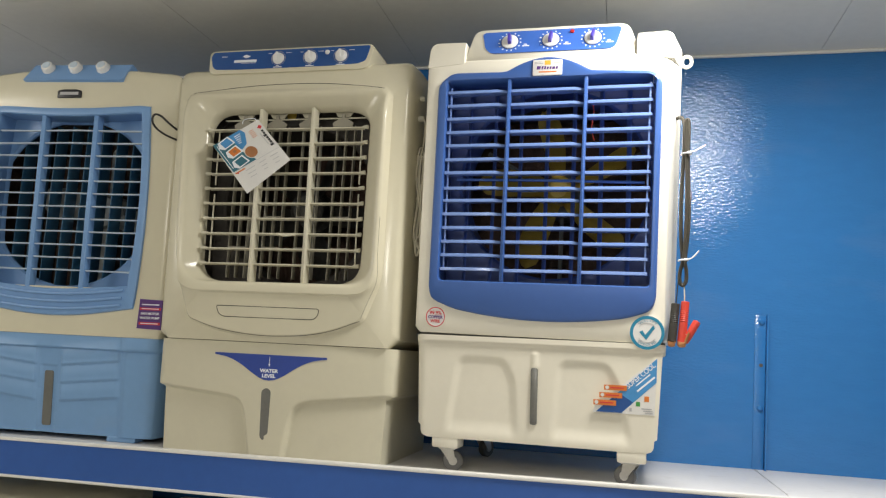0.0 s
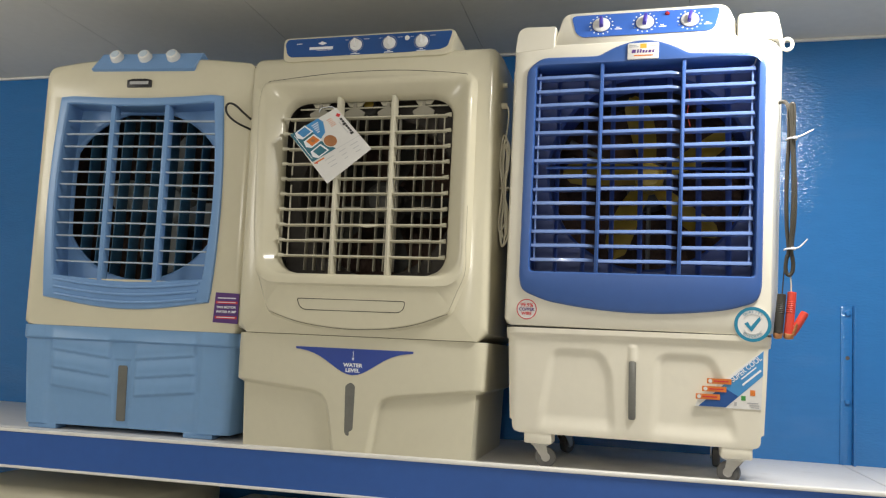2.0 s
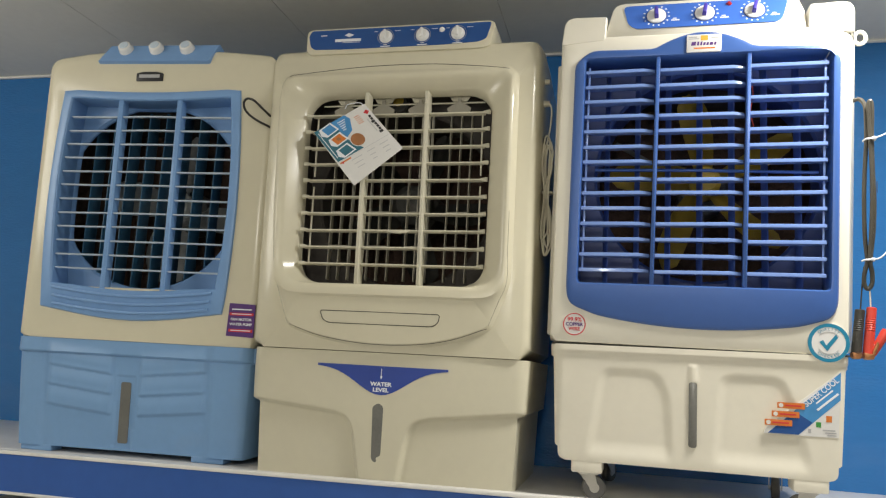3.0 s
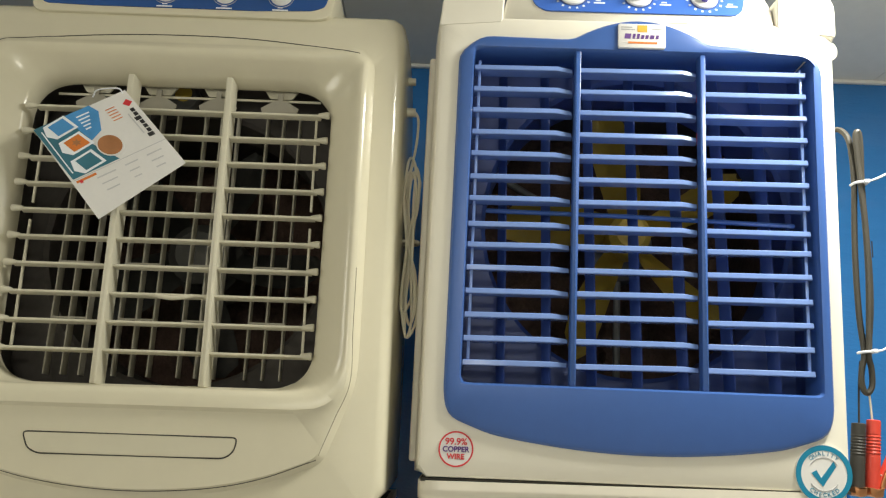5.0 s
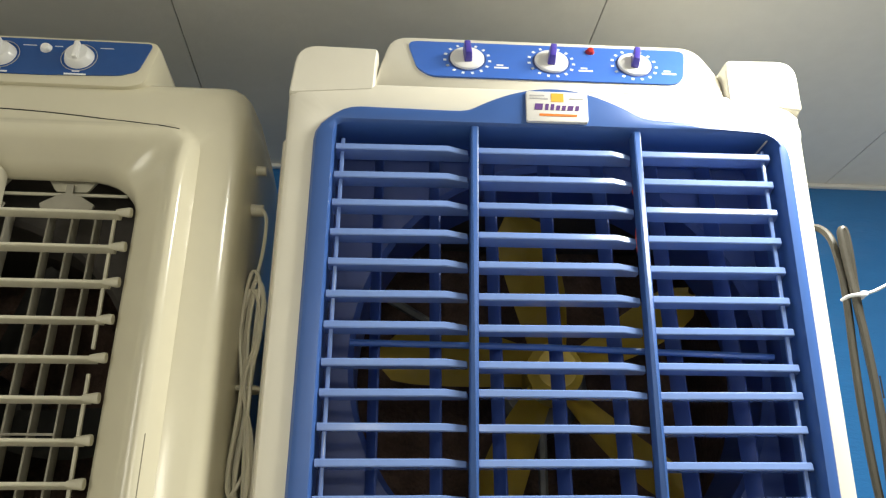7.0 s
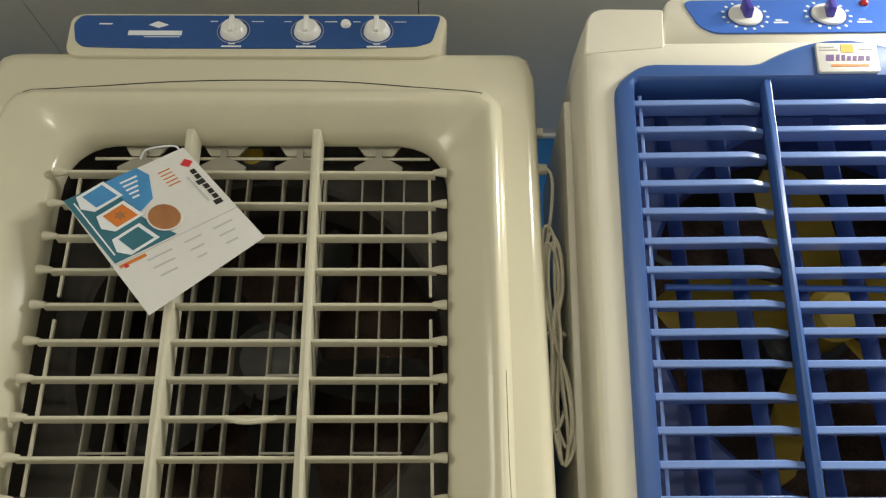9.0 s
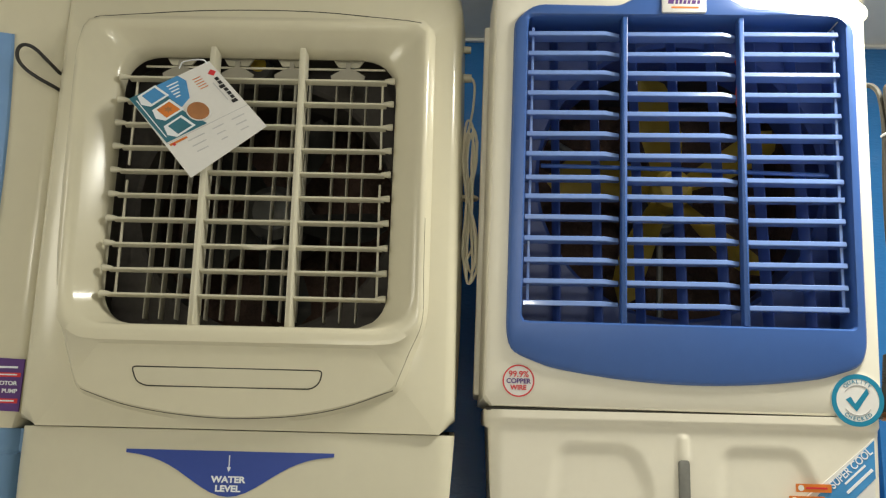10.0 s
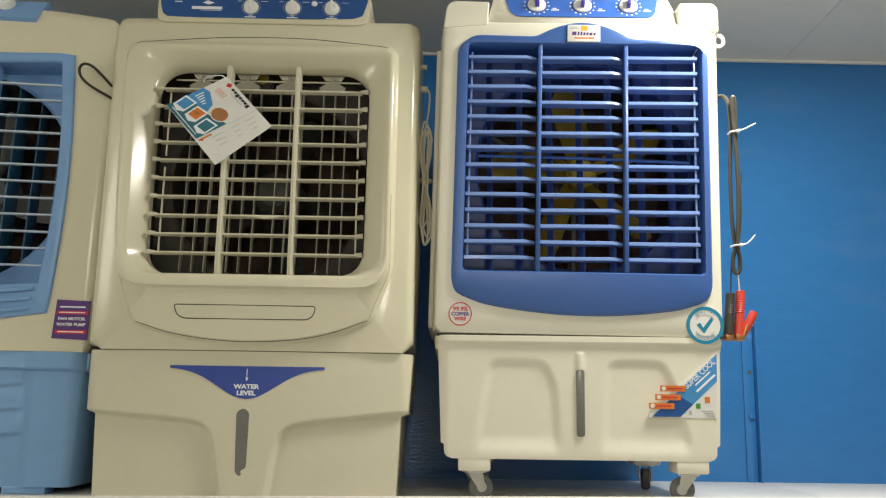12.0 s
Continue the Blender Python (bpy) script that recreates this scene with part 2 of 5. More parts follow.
def smooth(pts, n=6):
    p = [Vector(q) for q in pts]
    p = [2 * p[0] - p[1]] + p + [2 * p[-1] - p[-2]]
    out = []
    for i in range(1, len(p) - 2):
        for k in range(n):
            t = k / n
            out.append(0.5 * (2 * p[i] + (p[i + 1] - p[i - 1]) * t + (2 * p[i - 1] - 5 * p[i] + 4 * p[i + 1] - p[i + 2]) * t * t
                              + (3 * p[i] - p[i - 1] - 3 * p[i + 1] + p[i + 2]) * t ** 3))
    return out + [p[-2]]


def tube(pts, r, seg=8, bm=None, closed=False):
    bm = bm or bmesh.new()
    pts = [Vector(p) for p in pts]
    rows, side = [], None
    for i, p in enumerate(pts):
        a, b = (pts[i - 1] if i or closed else p), (pts[(i + 1) % len(pts)] if closed or i + 1 < len(pts) else p)
        d = (b - a).normalized()
        side = (side - d * side.dot(d)) if side else d.orthogonal()
        side.normalize()
        up = d.cross(side)
        q = r[i] if isinstance(r, (list, tuple)) else r
        rows.append([bm.verts.new(p + side * q * math.cos(2 * math.pi * k / seg) + up * q * math.sin(2 * math.pi * k / seg)) for k in range(seg)])
    for a, b in zip(rows, rows[1:] + (rows[:1] if closed else [])):
        for k in range(seg):
            bm.faces.new((a[k], a[(k + 1) % seg], b[(k + 1) % seg], b[k]))
    if not closed:
        bm.faces.new(rows[0][::-1])
        bm.faces.new(rows[-1])
    return bm


def turned(profile, axis="y", n=28, bm=None, at=(0, 0, 0)):
    """A turned body: (radius, distance along the axis) from end to end."""
    bm = bm or bmesh.new()
    loops = []
    for r, d in profile:
        lp = []
        for k in range(n):
            a = 2 * math.pi * k / n
            u, v = max(r, 1e-5) * math.cos(a), max(r, 1e-5) * math.sin(a)
            q = {"y": (u, d, v), "x": (d, u, v), "z": (u, v, d)}[axis]
            lp.append(tuple(Vector(q) + Vector(at)))
        loops.append(lp)
    return loft(loops, True, True, bm)


def relief(x0, x1, z0, z1, nx, nz, yf, depth, lean=lambda w: (0.0, 0.0), flare=0.0):
    """A solid with a modelled front: yf(x, z) is its depth there; lean gives how far the two sides draw in at each height."""
    bm = bmesh.new()
    grid = []
    for j in range(nz + 1):
        w = j / nz
        a, b = lean(w)
        z = z0 + (z1 - z0) * w
        grid.append([bm.verts.new((x, yf(x, z), z)) for x in np.linspace(x0 + a, x1 - b, nx + 1)])
    for j in range(nz):
        for i in range(nx):
            bm.faces.new((grid[j][i], grid[j][i + 1], grid[j + 1][i + 1], grid[j + 1][i]))
    rim = grid[0] + [r[-1] for r in grid[1:]] + grid[-1][-2::-1] + [r[0] for r in grid[-2:0:-1]]
    mid = [bm.verts.new((v.co.x + math.copysign(flare, v.co.x), min(v.co.y + 0.08, depth * 0.5), v.co.z)) for v in rim]
    back = [bm.verts.new((v.co.x + math.copysign(flare, v.co.x), depth, v.co.z)) for v in rim]
    for a, c in ((rim, mid), (mid, back)):
        for i in range(len(rim)):
            k = (i + 1) % len(rim)
            bm.faces.new((a[i], a[k], c[k], c[i]))
    bm.faces.new(back)
    return bm


def inside(poly):
    """The signed distance to a polygon, as a function; below 0 inside."""
    p = np.array(poly)
    q = np.roll(p, -1, axis=0)
    e = q - p
    ll = (e ** 2).sum(1)

    def dist(x, z):
        w = np.array((x, z)) - p
        t = np.clip((w * e).sum(1) / ll, 0, 1)
        d = np.sqrt(((w - e * t[:, None]) ** 2).sum(1)).min()
        c = (p[:, 1] > z) != (q[:, 1] > z)
        xx = p[:, 0] + (z - p[:, 1]) * e[:, 0] / np.where(abs(e[:, 1]) < 1e-12, 1e-12, e[:, 1])
        return -d if (c & (x < xx)).sum() % 2 else d
    return dist


def step(d, w):
    """0 where d < -w, 1 where d > w, soft between."""
    t = min(1, max(0, (d + w) / (2 * w)))
    return t * t * (3 - 2 * t)


def corner(x, x0, x1, r):
    """How far a rounded upright edge draws back at x."""
    d = min(x - x0, x1 - x)
    return r - math.sqrt(max(0, r * r - (r - d) ** 2)) if d < r else 0.0


def text(name, words, size, mat, parent, at, tilt=0.0, wide=1.0, bold=0.0):
    cu = bpy.data.curves.new(name, "FONT")
    cu.body, cu.size, cu.align_x, cu.align_y = words, size, "CENTER", "CENTER"
    cu.extrude, cu.offset = 0.0002, bold
    tmp = bpy.data.objects.new(name, cu)
    me = bpy.data.meshes.new_from_object(tmp)
    bpy.data.objects.remove(tmp)
    bpy.data.curves.remove(cu)
    me.transform(Matrix.Translation(at) @ pose(0, 0, 0, 0, -tilt, 0) @ pose(0, 0, 0, 90, 0, 0) @ Matrix.Diagonal((wide, 1, 1, 1)))
    me.transform(WARP)
    me.materials.append(mat)
    ob = new(name, me)
    ob.parent = parent
    return ob


def bars(rows, y, bm=None):
    """Small printed bars: (x0, x1, z0, z1)."""
    bm = bm or bmesh.new()
    for x0, x1, z0, z1 in rows:
        box(x0, x1, y, y + 0.0006, z0, z1, bm=bm)
    return bm


# ---------------------------------------------------------------- the room
SHELF_Z, WALL_Y, CEIL_Z = 1.0, 2.40, 2.236
ROOM_X0, ROOM_X1, ROOM_Y0 = -4.6, 3.4, -2.6


def structure(name, bm, mat, label, category):
    return tagged(new(name, mesh_of(name, bm, mat, False)), label, category, kind="structure")


structure("wall_north", box(ROOM_X0, ROOM_X1, WALL_Y, WALL_Y + 0.15, 0, 2.6), WALL_BLUE, "glossy blue painted wall behind the shelf", "wall")
structure("wall_south", box(ROOM_X0, ROOM_X1, ROOM_Y0 - 0.15, ROOM_Y0, 0, 2.6), ROOM, "plain pale painted shop wall", "wall")
structure("wall_west", box(ROOM_X0 - 0.15, ROOM_X0, ROOM_Y0, WALL_Y, 0, 2.6), ROOM, "plain pale painted side wall", "wall")
structure("wall_east", box(ROOM_X1, ROOM_X1 + 0.15, ROOM_Y0, WALL_Y, 0, 2.6), ROOM, "plain pale painted side wall", "wall")
structure("floor", box(ROOM_X0, ROOM_X1, ROOM_Y0, WALL_Y, -0.1, 0), FLOOR, "plain pale tiled shop floor", "floor")

# ceiling: square white tiles in one mesh, with narrow joints between them
bm = bmesh.new()
TILE = 0.6215
for i in range(-5, 6):
    x0 = -0.061 + TILE * i
    for j in range(-1, 8):
        y1 = 1.785 + TILE - TILE * j
        y0 = y1 - TILE
        a, b = max(x0 + 0.0009, ROOM_X0), min(x0 + TILE - 0.0009, ROOM_X1)
        c, d = max(y0 + 0.0009, ROOM_Y0), min(y1 - 0.0009, WALL_Y)
        if b > a and d > c:
            box(a, b, c, d, CEIL_Z, CEIL_Z + 0.012, bm=bm)
structure("ceiling", bm, CEIL, "greyish white square ceiling tiles with fine joints", "ceiling")
structure("ceiling_backing", box(ROOM_X0, ROOM_X1, ROOM_Y0, WALL_Y, CEIL_Z + 0.012, CEIL_Z + 0.10), CEIL_GAP, "grey backing above the ceiling joints", "ceiling")
structure("trim", box(ROOM_X0, ROOM_X1, WALL_Y - 0.012, WALL_Y, CEIL_Z - 0.008, CEIL_Z, 0.002), TRIM, "thin white trim between wall and ceiling", "trim")

# shelf
shelf = thing("display_shelf", "long white laminate shelf with a blue front fascia", "shelf", (0, 0, 0), kind="structure")
SHELF_Y = 1.778
part("shelf_board", box(ROOM_X0 + 0.01, 0.366, SHELF_Y + 0.0185, WALL_Y, SHELF_Z - 0.018, SHELF_Z, 0.001), SHELF, shelf)
part("shelf_board", box(0.3685, ROOM_X1 - 0.01, SHELF_Y + 0.0185, WALL_Y, SHELF_Z - 0.018, SHELF_Z, 0.001), SHELF, shelf)
FRONT_TILT = Matrix.Translation((0, 0, SHELF_Z)) @ pose(0, 0, 0, 0, -0.57, 0) @ Matrix.Translation((1.3, 0, 0.003 - SHELF_Z))


def front_strip(name, y0, y1, z0, z1, bevel, mat, label):
    """A strip of the shelf's front, which rises a little from one end to the other and stands proud of the board."""
    bm = box(ROOM_X0 + 0.03, ROOM_X1 - 0.03, y0, y1, SHELF_Z + z0, SHELF_Z + z1, bevel)
    bm.transform(FRONT_TILT)
    bm.transform(Matrix.Translation((-1.3, 0, 0)))
    part(name, bm, mat, shelf, label)


front_strip("front_trim", SHELF_Y - 0.004, SHELF_Y + 0.018, -0.008, 0.001, 0.002, TRIM, "narrow white edge strip")
front_strip("fascia", SHELF_Y, SHELF_Y + 0.018, -0.094, -0.0085, 0.0, FASCIA_BLUE, "blue laminate fascia board")
front_strip("lower_trim", SHELF_Y - 0.004, SHELF_Y + 0.014, -0.101, -0.094, 0.002, TRIM, "narrow white edge strip")
part("underside_board", box(ROOM_X0 + 0.01, ROOM_X1 - 0.01, SHELF_Y + 0.018, WALL_Y, SHELF_Z - 0.050, SHELF_Z - 0.018), ROOM, shelf)

# painted steel angle on the wall
rail = thing("wall_bracket", "blue painted steel angle bracket bolted to the wall", "bracket", (0.360, WALL_Y, SHELF_Z))
rail.matrix_basis = pose(0.360, WALL_Y, SHELF_Z, 0, 1.6, 0)
part("plate", box(0.0, 0.030, -0.005, 0.0, 0.0, 0.437, 0.0015), WALL_BLUE, rail)
part("flange", box(0.030, 0.035, -0.026, 0.0, 0.0, 0.440, 0.0015), WALL_BLUE, rail)
for z in (0.418, 0.172):
    part("bolt", turned([(0.0, -0.013), (0.005, -0.0125), (0.0078, -0.010), (0.0080, -0.006), (0.0095, -0.0055), (0.0095, -0.004)], at=(0.018, 0, z), n=16), WALL_BLUE, rail)
part("bolt_hole", turned([(0.0055, -0.0056), (0.0055, -0.0045)], at=(0.018, 0, 0.293), n=16), DARK, rail, "empty dark bolt hole")


# ---------------------------------------------------------------- parts used by several coolers
def fan(parent, at, radius, blades, mat, first, hub=0.045, chord=0.075):
    body = part("fan_hub", turned([(0.0, -0.035), (hub * 0.7, -0.033), (hub, -0.02), (hub, 0.03)], at=at), mat, parent)
    for k in range(blades):
        a = radians(first + 360 / blades * k)
        bm, rows, nr, nc = bmesh.new(), [], 9, 6
        for i in range(nr):
            u = i / (nr - 1)
            r = hub * 0.8 + (radius - hub * 0.8) * u
            c = chord * (0.75 + 0.55 * math.sin(math.pi * min(1, u * 0.75 + 0.1)))
            if u > 0.8:
                c *= math.sqrt(max(0.06, 1 - ((u - 0.8) / 0.2) ** 2))
            pitch = radians(52 - 22 * u)
            row = []
            for j in range(nc):
                v = j / (nc - 1) - 0.5
                s, h = v * c * math.cos(pitch) + 0.025 * u * u, v * c * math.sin(pitch) + 0.010 * (1 - 4 * v * v)
                row.append(bm.verts.new((at[0] + r * math.cos(a) - s * math.sin(a), at[1] + h, at[2] + r * math.sin(a) + s * math.cos(a))))
            rows.append(row)
        for p, q in zip(rows, rows[1:]):
            for j in range(nc - 1):
                bm.faces.new((p[j], p[j + 1], q[j + 1], q[j]))
        bmesh.ops.solidify(bm, geom=bm.faces[:], thickness=0.003)
        part("fan_blade", bm, mat, parent)
    return body


def cavity(parent, x0, x1, z0, z1, y0, y1):
    """The dark inside: a back, two sides, a floor and a top, each with thickness."""
    part("rear_pad", box(x0, x1, y1, y1 + 0.012, z0, z1), PAD, parent, "brown wood-wool cooling pad")
    part("side_pad", box(x0 - 0.012, x0, y0, y1, z0, z1), PAD, parent, "brown wood-wool cooling pad")
    part("side_pad", box(x1, x1 + 0.012, y0, y1, z0, z1), PAD, parent, "brown wood-wool cooling pad")
    part("inner_top", box(x0, x1, y0, y1, z1, z1 + 0.006), DARK, parent)
    part("inner_base", box(x0, x1, y0, y1, z0 - 0.006, z0), DARK, parent)


def shroud(parent, outline, centre, radius, y, mat, depth=0.10):
    angles = [2 * math.pi * k / 72 - math.pi for k in range(72)]

    def clipped(r, gap):
        edge = star(outline, centre, angles)
        out = []
        for a, (x, z) in zip(angles, edge):
            q = min(r, math.hypot(x - centre[0], z - centre[1]) - gap)
            out.append((centre[0] + q * math.cos(a), centre[1] + q * math.sin(a)))
        return out
    hole = clipped(radius, 0.004)
    part("fan_shroud", rings([(outline, y), (clipped(radius + 0.006, 0.001), y), (hole, y + 0.006), (hole, y + depth)], centre), mat, parent)


def caster(parent, x, y, turn, label="swivel caster"):
    grp = part("caster_block", box(x - 0.032, x + 0.032, y - 0.030, y + 0.034, 0.056, 0.084, 0.004), WHITE_TANK, parent)
    m = Matrix.Translation((x, y, 0)) @ pose(0, 0, 0, 0, 0, turn)
    bm = box(-0.020, 0.020, -0.020, 0.020, 0.052, 0.0575, 0.0015)
    for s in (-1, 1):
        poly = rounded([(-0.017, 0.053), (0.015, 0.053), (0.0205, 0.021), (0.0085, 0.018)], 0.004, 3)
        loft([[(px, s * 0.0125 + e * s, pz) for px, pz in poly] for e in (0.0, 0.0022)], True, True, bm)
    bm.transform(m)
    part("fork", bm, STEEL, grp, "zinc steel fork")
    tyre = turned([(0.0105, -0.0095), (0.021, -0.0095), (0.0240, -0.007), (0.0245, 0.0), (0.0240, 0.007), (0.021, 0.0095), (0.0105, 0.0095)], n=30, at=(0.014, 0, 0.0246))
    tyre.transform(m)
    part("wheel", tyre, TYRE, grp, "grey rubber caster wheel")
    hub = turned([(0.0, -0.0112), (0.005, -0.0112), (0.006, -0.0100), (0.0100, -0.0100), (0.0110, -0.0085), (0.0110, 0.0085), (0.0100, 0.010), (0.0, 0.0112)], n=24, at=(0.014, 0, 0.0246))
    hub.transform(m)
    part("hub", hub, STEEL, grp, "steel wheel hub")


# ---------------------------------------------------------------- off-white cooler with the royal blue grille, on casters
C_LEAN, C_TURN = 0.075, -1.6
TANK_WARP = Matrix(((1, 0, 0, 0), (0, 1, -C_LEAN, 0), (0, 0, 1, 0), (0, 0, 0, 1)))
BODY_WARP = Matrix(((1, 0, 0.018, -0.01116), (0, 1, -C_LEAN, 0), (-0.008, 0, 1, 0), (0, 0, 0, 1)))
WARP = BODY_WARP


def white_cooler():
    global WARP
    c = thing("air_cooler", "off-white plastic air cooler with royal blue grille on casters", "air cooler", (-0.195, 1.827, SHELF_Z), C_TURN, "coolers on the shelf")
    # upper housing: from the grille opening outwards and round the sides to the back
    hole = rrect(-0.240, 0.256, 0.445, 0.937, 0.012)
    ctr = (0.0, 0.67)
    layers = [(hole, 0.05), (hole, 0.004), (rrect(-0.258, 0.265, 0.372, 0.946, 0.02), 0.0),
              (rrect(-0.282, 0.281, 0.328, 0.978, 0.006), 0.0), (rrect(-0.2875, 0.2865, 0.324, 0.983, 0.006), 0.0025),
              (rrect(-0.2905, 0.2895, 0.323, 0.986, 0.006), 0.008), (rrect(-0.2915, 0.2915, 0.322, 0.988, 0.006), 0.020),
              (rrect(-0.2945, 0.3010, 0.322, 0.989, 0.006), 0.045), (rrect(-0.297, 0.3110, 0.322, 0.990, 0.006), 0.078),
              (rrect(-0.297, 0.312, 0.322, 0.990, 0.006), 0.200), (rrect(-0.297, 0.312, 0.322, 0.990, 0.006), 0.385),
              (rrect(-0.285, 0.288, 0.330, 0.980, 0.006), 0.395)]
    part("housing", rings(layers, ctr, False, True), WHITE_P, c)
    part("side_flange", box(-0.306, -0.292, 0.075, 0.330, 0.34, 0.955, 0.004), WHITE_P, c)
    # raised shoulders on either side of the control head
    for pts in ([(-0.2915, 0.966), (-0.196, 0.974), (-0.195, 1.012), (-0.193, 1.029), (-0.285, 1.031)], [(0.2935, 0.966), (0.293, 1.033), (0.209, 1.031), (0.207, 1.012), (0.207, 0.974)]):
        r = [0.007, 0.006, 0.006, 0.007, 0.024] if pts[0][0] < 0 else [0.007, 0.024, 0.007, 0.006, 0.006]
        poly = rounded(pts, r, 5)
        s = -1 if pts[0][0] < 0 else 1

        def wide(q):
            return [(x + q * s * max(0.0, abs(x) - 0.215) / 0.08, z) for x, z in poly]
        part("shoulder", loft([lift(shrink(poly, 0.0028), -0.0008), lift(shrink(poly, 0.0008), 0.0012), lift(poly, 0.006), lift(wide(0.004 if s < 0 else 0.010), 0.045), lift(wide(0.006 if s < 0 else 0.018), 0.078),
                               lift(wide(0.006 if s < 0 else 0.018), 0.385), lift(shrink(wide(0.006 if s < 0 else 0.018), 0.008), 0.393)], True, True), WHITE_P, c, sharp=0.2)
    # control head
    head = rounded([(-0.199, 0.978), (0.205, 0.982), (0.207, 1.016), (0.188, 1.072), (-0.181, 1.072), (-0.193, 1.016)],
                   [0.004, 0.004, 0.010, 0.022, 0.022, 0.010], 5)

    def slope(x, z):
        return 0.004 + max(0.0, z - 0.985) * 0.34
    part("control_head", loft([lift(shrink(head, 0.004), slope), lift(shrink(head, 0.001), lambda x, z: slope(x, z) + 0.0015), lift(head, lambda x, z: slope(x, z) + 0.006), lift(head, 0.19), lift(shrink(head, 0.01), 0.20)], True, True), WHITE_P, c)
    plate = rounded([(-0.134, 1.001), (0.150, 1.001), (0.161, 1.010), (0.172, 1.056), (0.167, 1.062), (-0.155, 1.062), (-0.161, 1.056), (-0.150, 1.014)], 0.008, 4)
    pl = part("control_plate", loft([lift(plate, lambda x, z: slope(x, z) - 0.0022), lift(plate, lambda x, z: slope(x, z) + 0.001)], True, True), PANEL_BLUE, c, "royal blue printed control plate")
    up = math.degrees(math.atan(0.34))
    for x in (-0.0915, 0.0075, 0.1065):
        at = (x, slope(x, 1.032) - 0.002, 1.032)
        m = Matrix.Translation(at) @ pose(0, 0, 0, -up, 0, 0)
        # thin disc on the plate, its dark colour giving the shade of a recess
        well = turned([(0.0, -0.0006), (0.0222, -0.0006), (0.0226, 0.0008)], n=32)
        well.transform(m)
        part("dial_well", well, ROYAL_SHADED, pl, "blue disc darkened like a shaded knob recess")
        k = turned([(0.0, -0.0042), (0.0178, -0.0040), (0.0196, -0.0030), (0.0202, -0.0012), (0.0202, 0.0004)], n=36)
        k.transform(m)
        part("knob", k, KNOB, pl, "white round knob")
        f = box(-0.0046, 0.0046, -0.0175, -0.0030, -0.0105, 0.0125, 0.0018)
        for v in f.verts:
            v.co.x *= 0.82 if v.co.y < -0.010 else 1.0
        f.transform(m @ pose(0, 0, 0, 0, -4 if x < 0 else (8 if x < 0.05 else 10), 0))
        part("pointer", f, POINTER, c, "violet knob pointer")
        ticks = bmesh.new()
        for a in range(-150, 211, 24):
            if 72 < a < 108:
                continue
            t = box(0.0246, 0.0282, -0.0006, 0.0002, -0.0016, 0.0016)
            t.transform(pose(0, 0, 0, 0, -a, 0))
            me = bpy.data.meshes.new("t")
            t.to_mesh(me)
            ticks.from_mesh(me)
            bpy.data.meshes.remove(me)
            t.free()
        ticks.transform(m)
        part("dial_marks", ticks, PRINT_W, pl, kind="stuff")
        w = bars([(0.034, 0.042, -0.0105, -0.0080), (0.031, 0.048, -0.0155, -0.0125)], -0.0004)
        w.transform(m)
        part("dial_caption", w, PRINT_W, pl, kind="stuff")
    led = turned([(0.0, -0.006), (0.0035, -0.005), (0.005, -0.002), (0.0058, 0.0)], n=16, at=(0.0565, slope(0, 1.053) - 0.002, 1.053))
    part("indicator", led, LED_RED, c, "small red indicator lamp")
    # blue grille frame with its arched head and curved foot
    foot = [(-0.2615 + 0.5295 * k / 16, 0.398 - 0.008 * k / 16 - 0.033 * math.sin(math.pi * k / 16) ** 0.8) for k in range(17)]
    arch = [(0.105 - 0.198 * k / 14, 0.9470 + 0.003 * k / 14 + 0.0335 * math.sin(math.pi * k / 14) ** 0.9) for k in range(15)]
    outer = rounded([(-0.2595, 0.430), (-0.2515, 0.403)] + foot[2:-2] + [(0.258, 0.394), (0.268, 0.420), (0.268, 0.918), (0.248, 0.9395)] + arch
                    + [(-0.226, 0.952), (-0.2590, 0.925)], 0.016, 3)
    inner = rrect(-0.2365, 0.2525, 0.449, 0.931, 0.008)
    bed = rrect(-0.2385, 0.2545, 0.446, 0.934, 0.008)
    part("grille_frame", rings([(inner, 0.045), (inner, -0.003), (bed, -0.0075), (shrink(outer, 0.008), -0.0085), (shrink(outer, 0.003), -0.007), (outer, -0.003), (outer, 0.002)], (0.01, 0.68)), ROYAL, c, "royal blue grille surround")
    badge = rrect(-0.0285, 0.0405, 0.9355, 0.9730, 0.003, 3)
    bd = part("badge", slab(badge, -0.0115, -0.0075, 0.001), PAPER, c, "cream maker's badge")
    part("badge_print", bars([(-0.0245, -0.008, 0.9665, 0.968), (-0.0245, -0.004, 0.9630, 0.9645), (0.020, 0.036, 0.9640, 0.9652)], -0.0119), GREY_PRINT, bd, kind="stuff")
    part("badge_mark", bars([(-0.0005, 0.0135, 0.9600, 0.9705)], -0.0119), GOLD_PRINT, bd)
    mark = bmesh.new()
    for k, (x, w) in enumerate(((-0.0195, 0.0100), (-0.0080, 0.0050), (-0.0018, 0.0050), (0.0042, 0.0055), (0.0106, 0.0055), (0.0170, 0.0075), (0.0255, 0.0055))):
        z0, z1 = 0.9495, (0.9572 if k < 3 else 0.9555)
        slab([(x, z0), (x + w - 0.0012, z0), (x + w, z1), (x + 0.0012, z1)], -0.0119, -0.0112, 0, mark)
    part("badge_mark", mark, PURPLE_PRINT, bd, "plain violet maker's mark")
    part("badge_print", bars([(-0.014, 0.028, 0.9420, 0.9448)], -0.0119), ORANGE_PRINT, bd)
    # uprights and louvres
    for x in (-0.0845, 0.0963):
        part("upright", slab(rrect(x - 0.0042, x + 0.0042, 0.4490, 0.9325, 0.001, 2), -0.004, 0.012, 0.0015), ROYAL, c)
